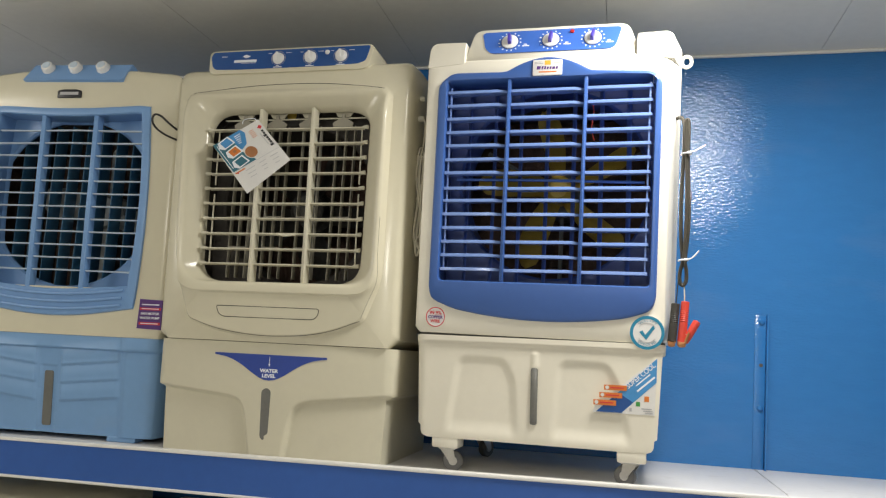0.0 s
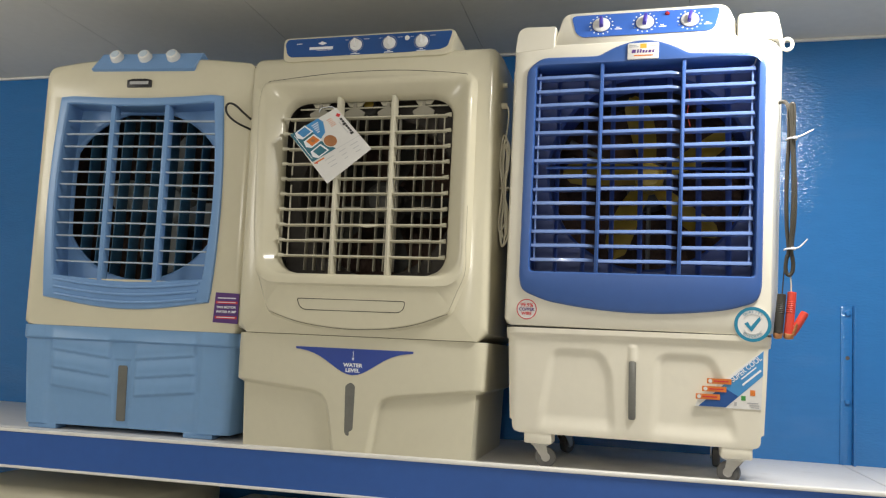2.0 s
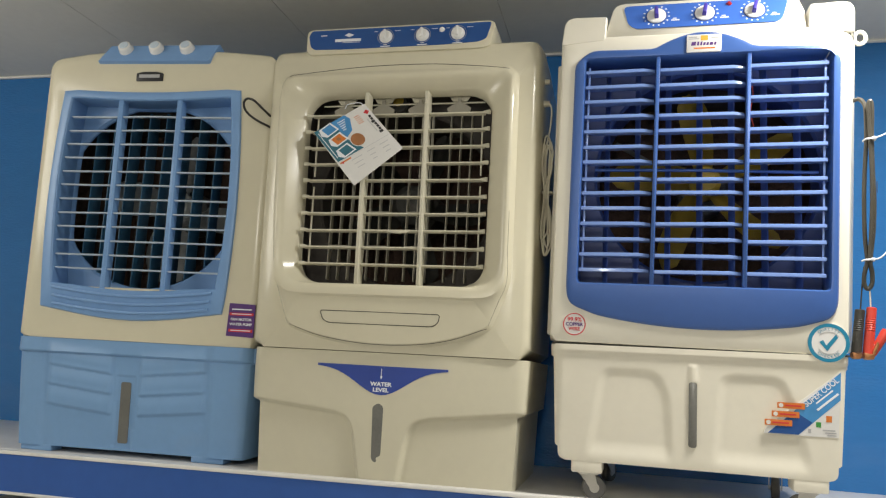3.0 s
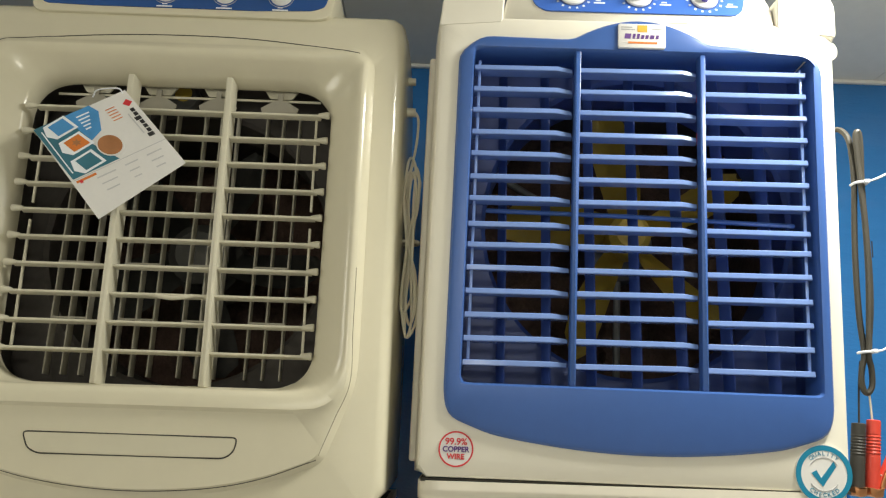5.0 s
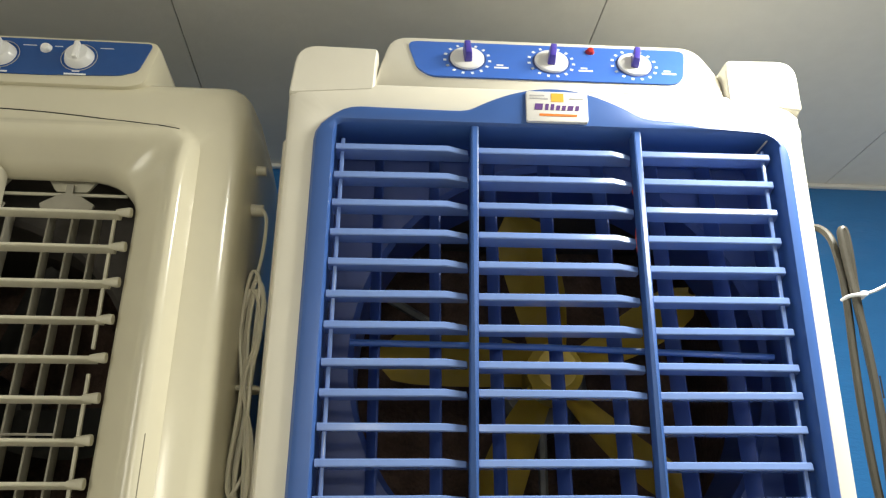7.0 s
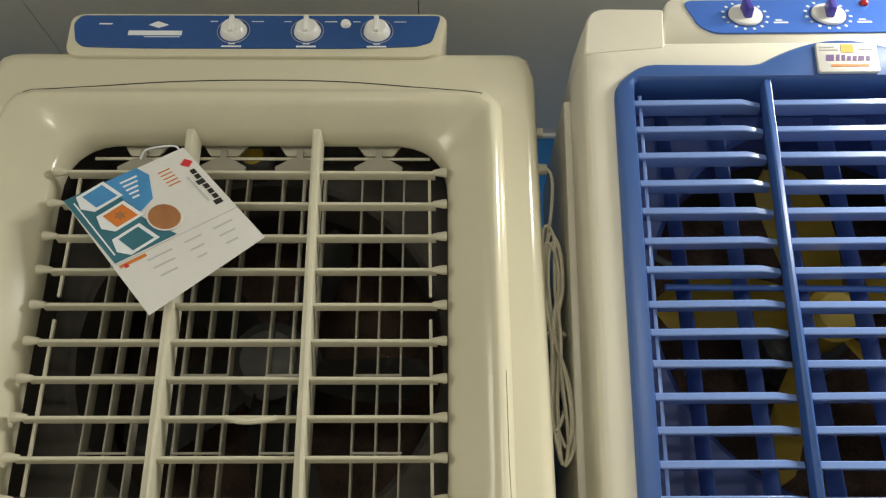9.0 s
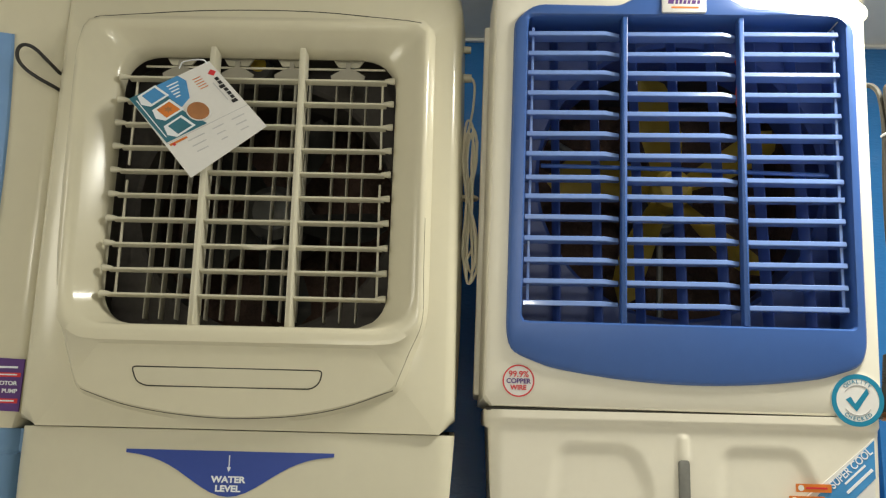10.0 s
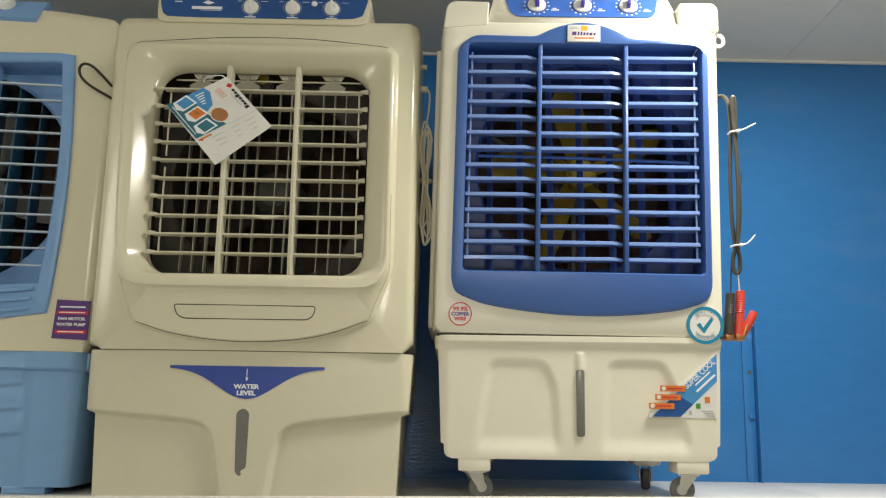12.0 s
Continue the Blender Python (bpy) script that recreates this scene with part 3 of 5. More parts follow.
    spans = ((-0.2350, -0.0895), (-0.0797, 0.0918), (0.1008, 0.2505))
    tilt = pose(0, 0, 0, -3, 0, 0)
    shapes = []
    for n, (a, b) in enumerate(spans):
        cut = 0.024 if n < 2 else 0.004
        plan = [(a, 0.0), (b - cut, 0.0), (b - 0.002, 0.007), (b, 0.012), (b, 0.022), (a, 0.022)]
        mid = (a + b) / 2
        bm = loft([[(x - mid, y + (0.0008 if abs(w) == 1.0 else 0.0), (0.0031 * (1 - y / 0.030)) * w + 0.0008 * w) for x, y in plan] for w in (-1.0, -0.72, 0.72, 1.0)], True, True)
        bm.transform(tilt)
        shapes.append((mid, mesh_of("slat", bm, ROYAL_LIT, False)))
    rnd = random.Random(4)
    for i in range(14):
        z = 0.9065 - i * 0.0330 - (0.004 if i == 7 else 0)
        for mid, me in shapes:
            place("slat", me, c, (mid, 0.001, z + rnd.uniform(-0.0008, 0.0008)), (rnd.uniform(-4, 4), rnd.uniform(-0.25, 0.25) + (0.35 if i == 7 and mid > 0.1 else 0), 0))
    for x in (-0.2280, 0.2415):
        part("link_rod", box(x - 0.0022, x + 0.0022, 0.006, 0.010, 0.675, 0.918, 0.001), ROYAL_LIT, c)
        part("link_rod", box(x - 0.0022, x + 0.0022, 0.006, 0.010, 0.475, 0.668, 0.001), ROYAL_LIT, c)
    part("tie_rod", tube([(-0.21, 0.028, 0.698), (0.0, 0.028, 0.696), (0.235, 0.028, 0.690)], 0.0035, 8), ROYAL, c)
    # vanes, well and shroud in the darkened blue, shade put into the colour
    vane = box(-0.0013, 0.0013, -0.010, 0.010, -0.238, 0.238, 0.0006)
    vane_me = mesh_of("vane", vane, ROYAL_SHADED, False)
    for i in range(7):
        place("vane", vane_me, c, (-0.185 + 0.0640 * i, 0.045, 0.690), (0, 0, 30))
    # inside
    part("grille_well", rings([(rrect(-0.2390, 0.2550, 0.4460, 0.9340, 0.008), 0.046), (rrect(-0.2390, 0.2550, 0.4460, 0.9340, 0.008), 0.080)], ctr), ROYAL_SHADED, c)
    shroud(c, rrect(-0.2390, 0.2550, 0.4460, 0.9340, 0.008), (0.020, 0.698), 0.229, 0.080, ROYAL_SHADED)
    fan(c, (0.026, 0.165, 0.702), 0.212, 5, YELLOW, 96, 0.034, 0.060)
    part("motor", turned([(0.0, 0.22), (0.05, 0.22), (0.058, 0.23), (0.058, 0.30)], at=(0.026, 0, 0.702)), MOTOR, c)
    for a in (30, 150, 270):
        d = Vector((math.cos(radians(a)), 0, math.sin(radians(a))))
        part("motor_stay", tube([Vector((0.026, 0.24, 0.702)) + d * 0.05, Vector((0.026, 0.24, 0.702)) + d * 0.235], 0.006, 6), MOTOR, c)
    cavity(c, -0.243, 0.258, 0.444, 0.938, 0.084, 0.360)
    part("red_wire", tube(smooth([(0.105, 0.06, 0.90), (0.112, 0.06, 0.87), (0.108, 0.062, 0.83), (0.115, 0.065, 0.80)]), 0.0012, 5), RED_P, c)
    # tank with two shallow pockets
    WARP = TANK_WARP
    left = inside(rounded([(-0.215, 0.060), (-0.182, 0.268), (-0.078, 0.268), (-0.055, 0.225), (-0.045, 0.060)], 0.02, 4))
    right = inside(rounded([(0.038, 0.060), (0.055, 0.268), (0.160, 0.268), (0.182, 0.222), (0.222, 0.060)], 0.02, 4))
    rib = inside(rrect(-0.0105, 0.0045, 0.250, 0.290, 0.006))

    def front(x, z):
        y = 0.004 + corner(x, -0.2935, 0.2865, 0.030) + max(0, 0.10 - z) ** 2 * 3
        y += 0.0060 * (1 - step(min(left(x, z), right(x, z)), 0.011)) * step(z - 0.105, 0.022)
        y -= 0.004 * (1 - step(rib(x, z), 0.004))
        if z > 0.300:
            y -= 0.006 * step(z - 0.304, 0.003)
        return y

    def lean(w):
        d = 0.006 + 0.010 * (1 - w) if w < 0.9 else 0.0
        d += (0.006 if w < 0.12 else 0.0) + 0.016 * (1 - math.sqrt(max(0.0, 1 - (1 - min(1, w / 0.065)) ** 2)))
        return d, d + 0.003 * (1 - w)
    part("water_tank", relief(-0.2945, 0.2875, 0.080, 0.3205, 150, 70, front, 0.390, lean), WHITE_TANK, c, sharp=0.9)
    part("rim_seam", box(-0.2905, 0.2850, 0.006, 0.3, 0.3195, 0.3235), SEAM, c)
    part("level_window", slab(rrect(-0.0115, 0.0045, 0.125, 0.2545, 0.005, 3), -0.0005, 0.010, 0.001), SLOT, c, "grey water level window")
    for x, y, t in ((-0.213, 0.036, 12), (0.216, 0.036, 162), (-0.190, 0.345, 60), (0.200, 0.330, 262)):
        caster(c, x, y, t)
    # stickers
    WARP = BODY_WARP
    ring = part("warranty_sticker", slab(circle(-0.2390, 0.3605, 0.0238), -0.0012, 0.0002), PAPER, c, "round white sticker with red rim")
    part("sticker_rim", rings([(circle(-0.2390, 0.3605, 0.0215), -0.0014), (circle(-0.2390, 0.3605, 0.0215), -0.0016), (circle(-0.2390, 0.3605, 0.0236), -0.0016), (circle(-0.2390, 0.3605, 0.0236), -0.0012)], (-0.2390, 0.3605)), RED_PRINT, ring)
    text("lettering", "99.9%", 0.0125, RED_PRINT, ring, (-0.2390, -0.0016, 0.3700), 0, 1, 0.0002)
    text("lettering", "COPPER", 0.0098, PURPLE_PRINT, ring, (-0.2390, -0.0016, 0.3600), 0, 1, 0.0003)
    text("lettering", "WIRE", 0.0098, RED_PRINT, ring, (-0.2390, -0.0016, 0.3505), 0, 1, 0.0003)
    cx, cz = 0.2510, 0.347
    q = part("quality_sticker", slab(circle(cx, cz, 0.0375), -0.0032, 0.004), PAPER, c, "round sticker with teal rim and tick")
    part("sticker_rim", rings([(circle(cx, cz, 0.0305), -0.0033), (circle(cx, cz, 0.0305), -0.0037), (circle(cx, cz, 0.0373), -0.0037), (circle(cx, cz, 0.0373), -0.0030)], (cx, cz)), CYAN_PRINT, q)
    part("tick", slab([(cx - 0.017, cz + 0.001), (cx - 0.010, cz + 0.005), (cx - 0.004, cz - 0.005), (cx + 0.013, cz + 0.017), (cx + 0.016, cz + 0.010), (cx - 0.002, cz - 0.016)], -0.0037, -0.0030), CYAN_PRINT, q)
    arcs = bmesh.new()
    for a0 in (35, 215):
        tube([(cx + 0.0215 * math.cos(radians(a)), -0.0035, cz + 0.0215 * math.sin(radians(a))) for a in range(a0, a0 + 111, 10)], 0.0006, 4, arcs)
    part("sticker_arcs", arcs, GREY_PRINT, q, kind="stuff")
    for word, a0, s in (("QUALITY", 90, 1), ("CHECKED", 270, -1)):
        for k, ch in enumerate(word):
            a = radians(a0 - s * (k - 3) * 13)
            text("letter", ch, 0.0075, CYAN_PRINT, q, (cx + 0.0265 * math.cos(a), -0.0035, cz + 0.0265 * math.sin(a)), math.degrees(a) - a0)
    # corner sticker with its three tabs
    WARP = TANK_WARP @ Matrix.Translation((-0.004, 0, 0))
    f = -0.0012 + 0.004
    st = part("feature_sticker", slab([(0.134, 0.164), (0.268, 0.164), (0.273, 0.291), (0.145, 0.183), (0.138, 0.176)], f, f + 0.006), PAPER, c, "torn blue and white sticker with orange tabs")
    part("sticker_band", slab([(0.141, 0.1655), (0.197, 0.1655), (0.2715, 0.236), (0.2725, 0.289)], f - 0.0004, f + 0.001), SKY_PRINT, st)
    part("sticker_band", slab([(0.141, 0.1655), (0.196, 0.1655), (0.222, 0.190), (0.190, 0.210)], f - 0.0007, f), NAVY_PRINT, st)
    ang = math.degrees(math.atan2(0.082, 0.092))
    text("lettering", "SUPER COOL", 0.0158, PRINT_W, st, (0.2375, f - 0.0009, 0.2490), ang, 0.84, 0.0002)
    sm = bmesh.new()
    for k, (l, w) in enumerate(((0.040, 0.0028), (0.050, 0.0040))):
        b = box(-l / 2, l / 2, f - 0.0009, f - 0.0003, -w / 2, w / 2)
        b.transform(Matrix.Translation((0.243 + 0.006 * k, 0, 0.2405 - 0.009 * k)) @ pose(0, 0, 0, 0, -ang, 0))
        me = bpy.data.meshes.new("t")
        b.to_mesh(me)
        sm.from_mesh(me)
        bpy.data.meshes.remove(me)
        b.free()
    part("small_print", sm, PRINT_W, st, kind="stuff")
    for x, z in ((0.158, 0.2145), (0.148, 0.1975), (0.135, 0.1805)):
        tab = part("tab", slab(rrect(x, x + 0.050, z, z + 0.0115, 0.001, 2), f - 0.0022, f - 0.0010), ORANGE_PRINT, st, "orange printed tab")
        part("tab_icon", slab(circle(x + 0.007, z + 0.0057, 0.0042, 16), f - 0.0026, f - 0.0020), PAPER, st)
        part("tab_print", bars([(x + 0.014, x + 0.044, z + 0.0045, z + 0.0072)], f - 0.0026), RED_PRINT, st)
    part("icon", bars([(0.214, 0.219, 0.170, 0.178)], f - 0.0005), GREY_PRINT, st)
    part("icon", bars([(0.228, 0.237, 0.182, 0.192)], f - 0.0005), GREEN_PRINT, st)
    part("icon", bars([(0.246, 0.256, 0.193, 0.205)], f - 0.0005), ORANGE_PRINT, st)
    part("small_print", bars([(0.240, 0.262, 0.176, 0.1785), (0.244, 0.264, 0.1715, 0.1735), (0.248, 0.264, 0.167, 0.169)], f - 0.0005), GREY_PRINT, st, kind="stuff")
    # ring on the side, battery lead and its clamps
    WARP = BODY_WARP
    part("hanging_ring", tube([(0.322 + 0.011 * math.cos(2 * math.pi * k / 20), 0.085, 0.990 + 0.013 * math.sin(2 * math.pi * k / 20)) for k in range(20)], 0.0042, 8, closed=True), WHITE_P, c)
    part("ring_stem", tube([(0.292, 0.085, 0.985), (0.313, 0.085, 0.988)], 0.005, 8), WHITE_P, c)
    lead = part("battery_lead", tube(smooth([(0.298, 0.046, 0.842), (0.312, 0.040, 0.843), (0.3185, 0.028, 0.825), (0.3190, 0.020, 0.790), (0.3190, 0.018, 0.750), (0.3168, 0.018, 0.690), (0.3160, 0.018, 0.630),
                                             (0.3180, 0.018, 0.560), (0.3225, 0.018, 0.512), (0.3185, 0.018, 0.490), (0.3170, 0.018, 0.472), (0.3205, 0.018, 0.459), (0.3262, 0.018, 0.4575), (0.3315, 0.018, 0.468),
                                             (0.3310, 0.017, 0.490), (0.3275, 0.016, 0.512), (0.3320, 0.014, 0.570), (0.3330, 0.014, 0.630), (0.3300, 0.014, 0.690), (0.3275, 0.013, 0.750), (0.3275, 0.012, 0.800),
                                             (0.3265, 0.012, 0.824), (0.3235, 0.012, 0.829), (0.3210, 0.012, 0.822), (0.3225, 0.012, 0.790), (0.3240, 0.010, 0.750), (0.3270, 0.008, 0.690), (0.3280, 0.008, 0.610), (0.3250, 0.010, 0.512)], 5), 0.0042, 8), CABLE_G, c, "dark grey folded battery lead")
    part("cable_print", tube([(0.3372, 0.012, 0.668), (0.3376, 0.012, 0.645)], 0.0008, 4), BLACK_R, lead)
    for z, tail in ((0.7515, (0.364, 0.7665)), (0.512, (0.356, 0.5320))):
        part("cable_tie", tube(smooth([(0.3135, 0.018, z - 0.001), (0.3150, 0.006, z - 0.001), (0.3250, 0.003, z), (0.3330, 0.008, z + 0.001), (0.3335, 0.018, z)], 4), 0.0019, 6), PRINT_W, lead, "white nylon cable tie")
        part("tie_lock", box(0.3255, 0.3325, -0.0005, 0.0055, z - 0.0022, z + 0.0032, 0.001), PRINT_W, lead)
        part("tie_tail", tube(smooth([(0.329, 0.003, z), (0.342, 0.000, z + 0.004), (tail[0], -0.004, tail[1])], 4), [0.0017] * 8 + [0.0012], 5), PRINT_W, lead)
    part("lead_wire", tube(smooth([(0.3175, 0.020, 0.500), (0.3150, 0.021, 0.470), (0.3130, 0.020, 0.440), (0.3110, 0.018, 0.412)]), 0.0014, 6), BLACK_R, lead)
    part("lead_wire", tube(smooth([(0.3270, 0.019, 0.462), (0.3285, 0.019, 0.440), (0.3295, 0.018, 0.414)]), 0.0014, 6), CABLE_W, lead)

    def grip(top, foot, mat):
        """A ribbed sleeve from its top to its foot, smooth on the lower half and flared a little."""
        length = top[1] - foot[1]
        prof = []
        for k in range(44):
            u = k / 43
            rib = 0.0006 * math.sin(u * 2 * math.pi * 21) if u > 0.50 else 0.0
            prof.append((0.0090 + 0.0008 * (1 - u) + rib, length * u))
        b = turned([(0.004, 0.0)] + prof + [(0.0075, length + 0.001), (0.002, length + 0.001)], "z", 18)
        b.transform(Matrix.Translation((foot[0], 0.018, foot[1])) @ pose(0, 0, 0, 0, math.degrees(math.atan2(top[0] - foot[0], length)), 0))
        return part("battery_clamp", b, mat, lead)
    grip((0.3105, 0.4150), (0.3045, 0.3300), CLAMP_BLACK)
    grip((0.3310, 0.4200), (0.3250, 0.3280), RED_P)
    b = turned([(0.003, 0.0), (0.0066, 0.0), (0.0078, 0.012), (0.0084, 0.030), (0.0086, 0.048), (0.0078, 0.0535), (0.002, 0.055)], "z", 18)
    b.transform(Matrix.Translation((0.3325, 0.016, 0.3300)) @ pose(0, 0, 0, 0, 27, 0))
    part("clamp_handle", b, RED_P, lead, "red plastic clamp handle")
    for x, w in ((0.3040, 0.0085), (0.3255, 0.0098)):
        poly = rounded([(x - w, 0.3325), (x - w * 0.9, 0.3225), (x - w * 0.3, 0.3190), (x + w * 0.8, 0.3200), (x + w, 0.3330), (x + w * 0.2, 0.3300)], 0.002, 3)
        part("clamp_jaw", slab(poly, 0.0055, 0.0290, 0.001), COPPER, lead, "copper clamp jaws")
    part("clamp_jaw", slab(rounded([(0.3300, 0.3330), (0.3345, 0.3270), (0.3420, 0.3480), (0.3395, 0.3560), (0.3365, 0.3500)], 0.002, 3), 0.0065, 0.0240, 0.001), COPPER, lead, "copper clamp jaws")
    part("spring", tube([(0.3345 + 0.0045 * math.cos(k * 0.9), 0.010 + 0.0009 * k, 0.3440 + 0.0045 * math.sin(k * 0.9)) for k in range(16)], 0.0010, 5), STEEL, lead, "small steel clamp spring")


white_cooler()


# ---------------------------------------------------------------- ivory cooler with the hanging card
WARP = Matrix(((1, 0, -0.0135, 0.00594), (0, 1, 0, 0), (0, 0, 1, 0), (0, 0, 0, 1)))


def ivory_cooler():
    b = thing("air_cooler", "glossy ivory plastic air cooler with rounded grille recess", "air cooler", (-0.855, 1.800, SHELF_Z), 0.0, "coolers on the shelf")
    ctr = (-0.003, 0.66)
    hole = rounded([(-0.2300, 0.4355), (0.2140, 0.4355), (0.2210, 0.8880), (-0.2335, 0.8880)], [0.062, 0.062, 0.068, 0.068], 9)

    def grown(poly, d):
        return shrink(poly, -d)
    foot = [(-0.2305, 0.338), (-0.16, 0.316), (-0.08, 0.3035), (0.0, 0.2995), (0.09, 0.305), (0.16, 0.319), (0.2315, 0.345)]
    panel = rounded([(-0.282, 0.60), (-0.277, 0.52), (-0.2655, 0.435)] + foot + [(0.2700, 0.445), (0.2715, 0.52), (0.2725, 0.60), (0.2765, 0.938), (-0.291, 0.938)],
                    [0.05, 0.05, 0.03, 0.015, 0.03, 0.03, 0.03, 0.03, 0.03, 0.015, 0.03, 0.05, 0.05, 0.028, 0.028], 4)
    def bulge(d):
        return rounded([(-0.327, 0.281), (0.320, 0.281), (0.330 + d, 0.46), (0.336 + d, 1.024), (-0.338 - d, 1.024), (-0.331 - d, 0.46)], [0.006, 0.006, 0.08, 0.034, 0.034, 0.08], 8)

    def front_edge(d, top, r):
        return rounded([(-0.328 + d, 0.281 + max(0.0, d - 0.008) * 0.1), (0.3205 - d, 0.281 + max(0.0, d - 0.008) * 0.1), (0.3315 - d, top), (-0.337 + d, top)], [0.006, 0.006, r, r], 8)
    mouth = rounded([(-0.2315, 0.4340), (0.2155, 0.4340), (0.2225, 0.9010), (-0.2350, 0.9010)], [0.062, 0.062, 0.070, 0.070], 9)

    def ease(z):
        t = min(1, max(0, (z - 0.86) / 0.085))
        return 0.019 * t * t * (3 - 2 * t)

    def below(z):
        return 1 - step(z - 0.425, 0.020)

    def crest(d, z0, z1, r):
        return rounded([(-0.264 + d, z0), (0.2635 - d, z0), (0.2690 - d, z1), (-0.284 + d, z1)], [0.06, 0.06, r, r], 8)
    layers = [(hole, 0.034), (hole, 0.027), (mouth, 0.011), (grown(mouth, 0.004), 0.007),
              (crest(0.0145, 0.4310, 0.916, 0.034), lambda x, z: -0.0235 + ease(z)), (crest(0.0065, 0.4270, 0.9240, 0.028), lambda x, z: -0.0300 + ease(z)), (crest(0.0, 0.4200, 0.930, 0.024), lambda x, z: -0.0325 + ease(z)),
              (crest(-0.002, 0.4060, 0.932, 0.024), lambda x, z: -0.0325 + ease(z)),
              (crest(-0.004, 0.4010, 0.933, 0.024), lambda x, z: -0.0318 + 0.0055 * below(z) + ease(z)), (panel, lambda x, z: -0.0300 + 0.0110 * below(z) + ease(z)), (grown(panel, 0.0015), lambda x, z: -0.0280 + 0.0110 * below(z) + ease(z)), (grown(panel, 0.009), -0.0045), (front_edge(0.018, 0.984, 0.026), -0.0005),
              (front_edge(0.0075, 0.999, 0.028), 0.005), (front_edge(0.0020, 1.009, 0.030), 0.017),
              (front_edge(0.0, 1.019, 0.032), 0.040),
              (bulge(0.000), 0.095), (bulge(0.001), 0.20), (bulge(-0.004), 0.430), (rrect(-0.31, 0.31, 0.2810, 0.98, (0.006, 0.006, 0.036, 0.036), 8), 0.450)]
    shell = rings(layers, ctr, False, True, 96)
    from mathutils.bvhtree import BVHTree
    tree = BVHTree.FromBMesh(shell)
    part("housing", shell, IVORY, b, sharp=0.75)

    def on(x, z, off=0.0006):
        hit = tree.ray_cast(Vector((x, -0.3, z)), Vector((0, 1, 0)))[0]
        return (x, (hit.y if hit else 0.0) - off, z)

    def line(pts, r=0.0009, n=8, name="seam", mat=SEAM):
        q = [on(p[0], p[1], 0.0) for p in [(v.x, v.z) for v in smooth([(x, 0, z) for x, z in pts], n)]]
        part(name, tube(q, r, 5), mat, b)
    line([(-0.278, 0.936), (-0.20, 0.9465), (-0.10, 0.9545), (0.0, 0.9570), (0.10, 0.9545), (0.20, 0.9445), (0.262, 0.933)], 0.0008)
    line([(0.2735, 0.60), (0.2725, 0.52), (0.2712, 0.446), (0.253, 0.398), (0.2335, 0.349)], 0.0006, mat=SEAM_L)
    line([(-0.228, 0.3355), (-0.16, 0.3143), (-0.08, 0.3020), (0.0, 0.2980), (0.09, 0.3035), (0.16, 0.3175), (0.230, 0.3430)], 0.0008)
    pocket = rounded([(-0.1515, 0.3690), (0.1280, 0.3685), (0.1240, 0.3500), (0.1120, 0.3415), (-0.130, 0.3415), (-0.1440, 0.3480)], 0.007, 4)
    q = [on(x, z, 0.0) for x, z in pocket]
    part("pocket_seam", tube(q, 0.0010, 5, closed=True), SEAM, b)
    face = bmesh.new()
    vs = [face.verts.new(on(x, z, 0.0008)) for x, z in shrink(pocket, 0.0015)]
    face.faces.new(vs)
    ext = bmesh.ops.extrude_face_region(face, geom=face.faces[:])["geom"]
    bmesh.ops.translate(face, verts=[v for v in ext if isinstance(v, bmesh.types.BMVert)], vec=(0, 0.004, 0))
    part("pocket_lid", face, IVORY_DULL, b)
    # control head
    head = rounded([(-0.232, 0.991), (0.195, 0.991), (0.214, 0.998), (0.224, 1.054), (0.214, 1.0620), (-0.236, 1.0610), (-0.247, 1.053), (-0.244, 1.000)], 0.009, 4)

    def slope(x, z):
        return -0.003 + (z - 1.0) * 0.10
    part("control_head", loft([lift(shrink(head, 0.004), slope), lift(shrink(head, 0.0012), lambda x, z: slope(x, z) + 0.0012), lift(head, lambda x, z: slope(x, z) + 0.005),
                               lift(head, lambda x, z: 0.045), lift([(x, z if z > 1.02 else z - 0.012) for x, z in head], 0.11), lift([(x * 0.97, min(z, 1.035) - 0.02) for x, z in head], 0.20)], True, True), IVORY, b)
    plate = rounded([(-0.222, 1.0045), (-0.15, 1.0025), (0.10, 1.0030), (0.185, 1.0065), (0.204, 1.014), (0.2155, 1.056), (-0.233, 1.055), (-0.240, 1.042), (-0.232, 1.012)], 0.006, 3)
    pl = part("control_plate", loft([lift(plate, lambda x, z: slope(x, z) - 0.0018), lift(plate, lambda x, z: slope(x, z) + 0.001)], True, True), NAVY_PRINT, b, "navy printed control plate")
    up = math.degrees(math.atan(0.10))
    for x in (-0.041, 0.050, 0.136):
        m = Matrix.Translation((x, slope(x, 1.030) - 0.0018, 1.030)) @ pose(0, 0, 0, -up, 0, 0)
        k = turned([(0.0, -0.0100), (0.0115, -0.0098), (0.0135, -0.0082), (0.0160, -0.0022), (0.0168, 0.0)], n=28)
        k.transform(m)
        part("knob", k, KNOB, pl, "white round knob")
        g = box(-0.0032, 0.0032, -0.0155, -0.0070, -0.0110, 0.0125, 0.0018)
        g.transform(m)
        part("knob_grip", g, KNOB, b)
        r = tube([(0.0200 * math.cos(radians(a)), -0.0004, 0.0200 * math.sin(radians(a))) for a in range(0, 360, 15)], 0.0005, 4, closed=True)
        r.transform(m)
        part("dial_ring", r, GREY_PRINT, pl)
        w = bars([(-0.012, 0.012, -0.0262, -0.0240), (-0.004, 0.004, -0.0215, -0.0195), (-0.030, -0.021, 0.0150, 0.0158), (0.021, 0.036, 0.0150, 0.0158)], -0.0006)
        w.transform(m)
        part("dial_caption", w, PRINT_W, pl, kind="stuff")
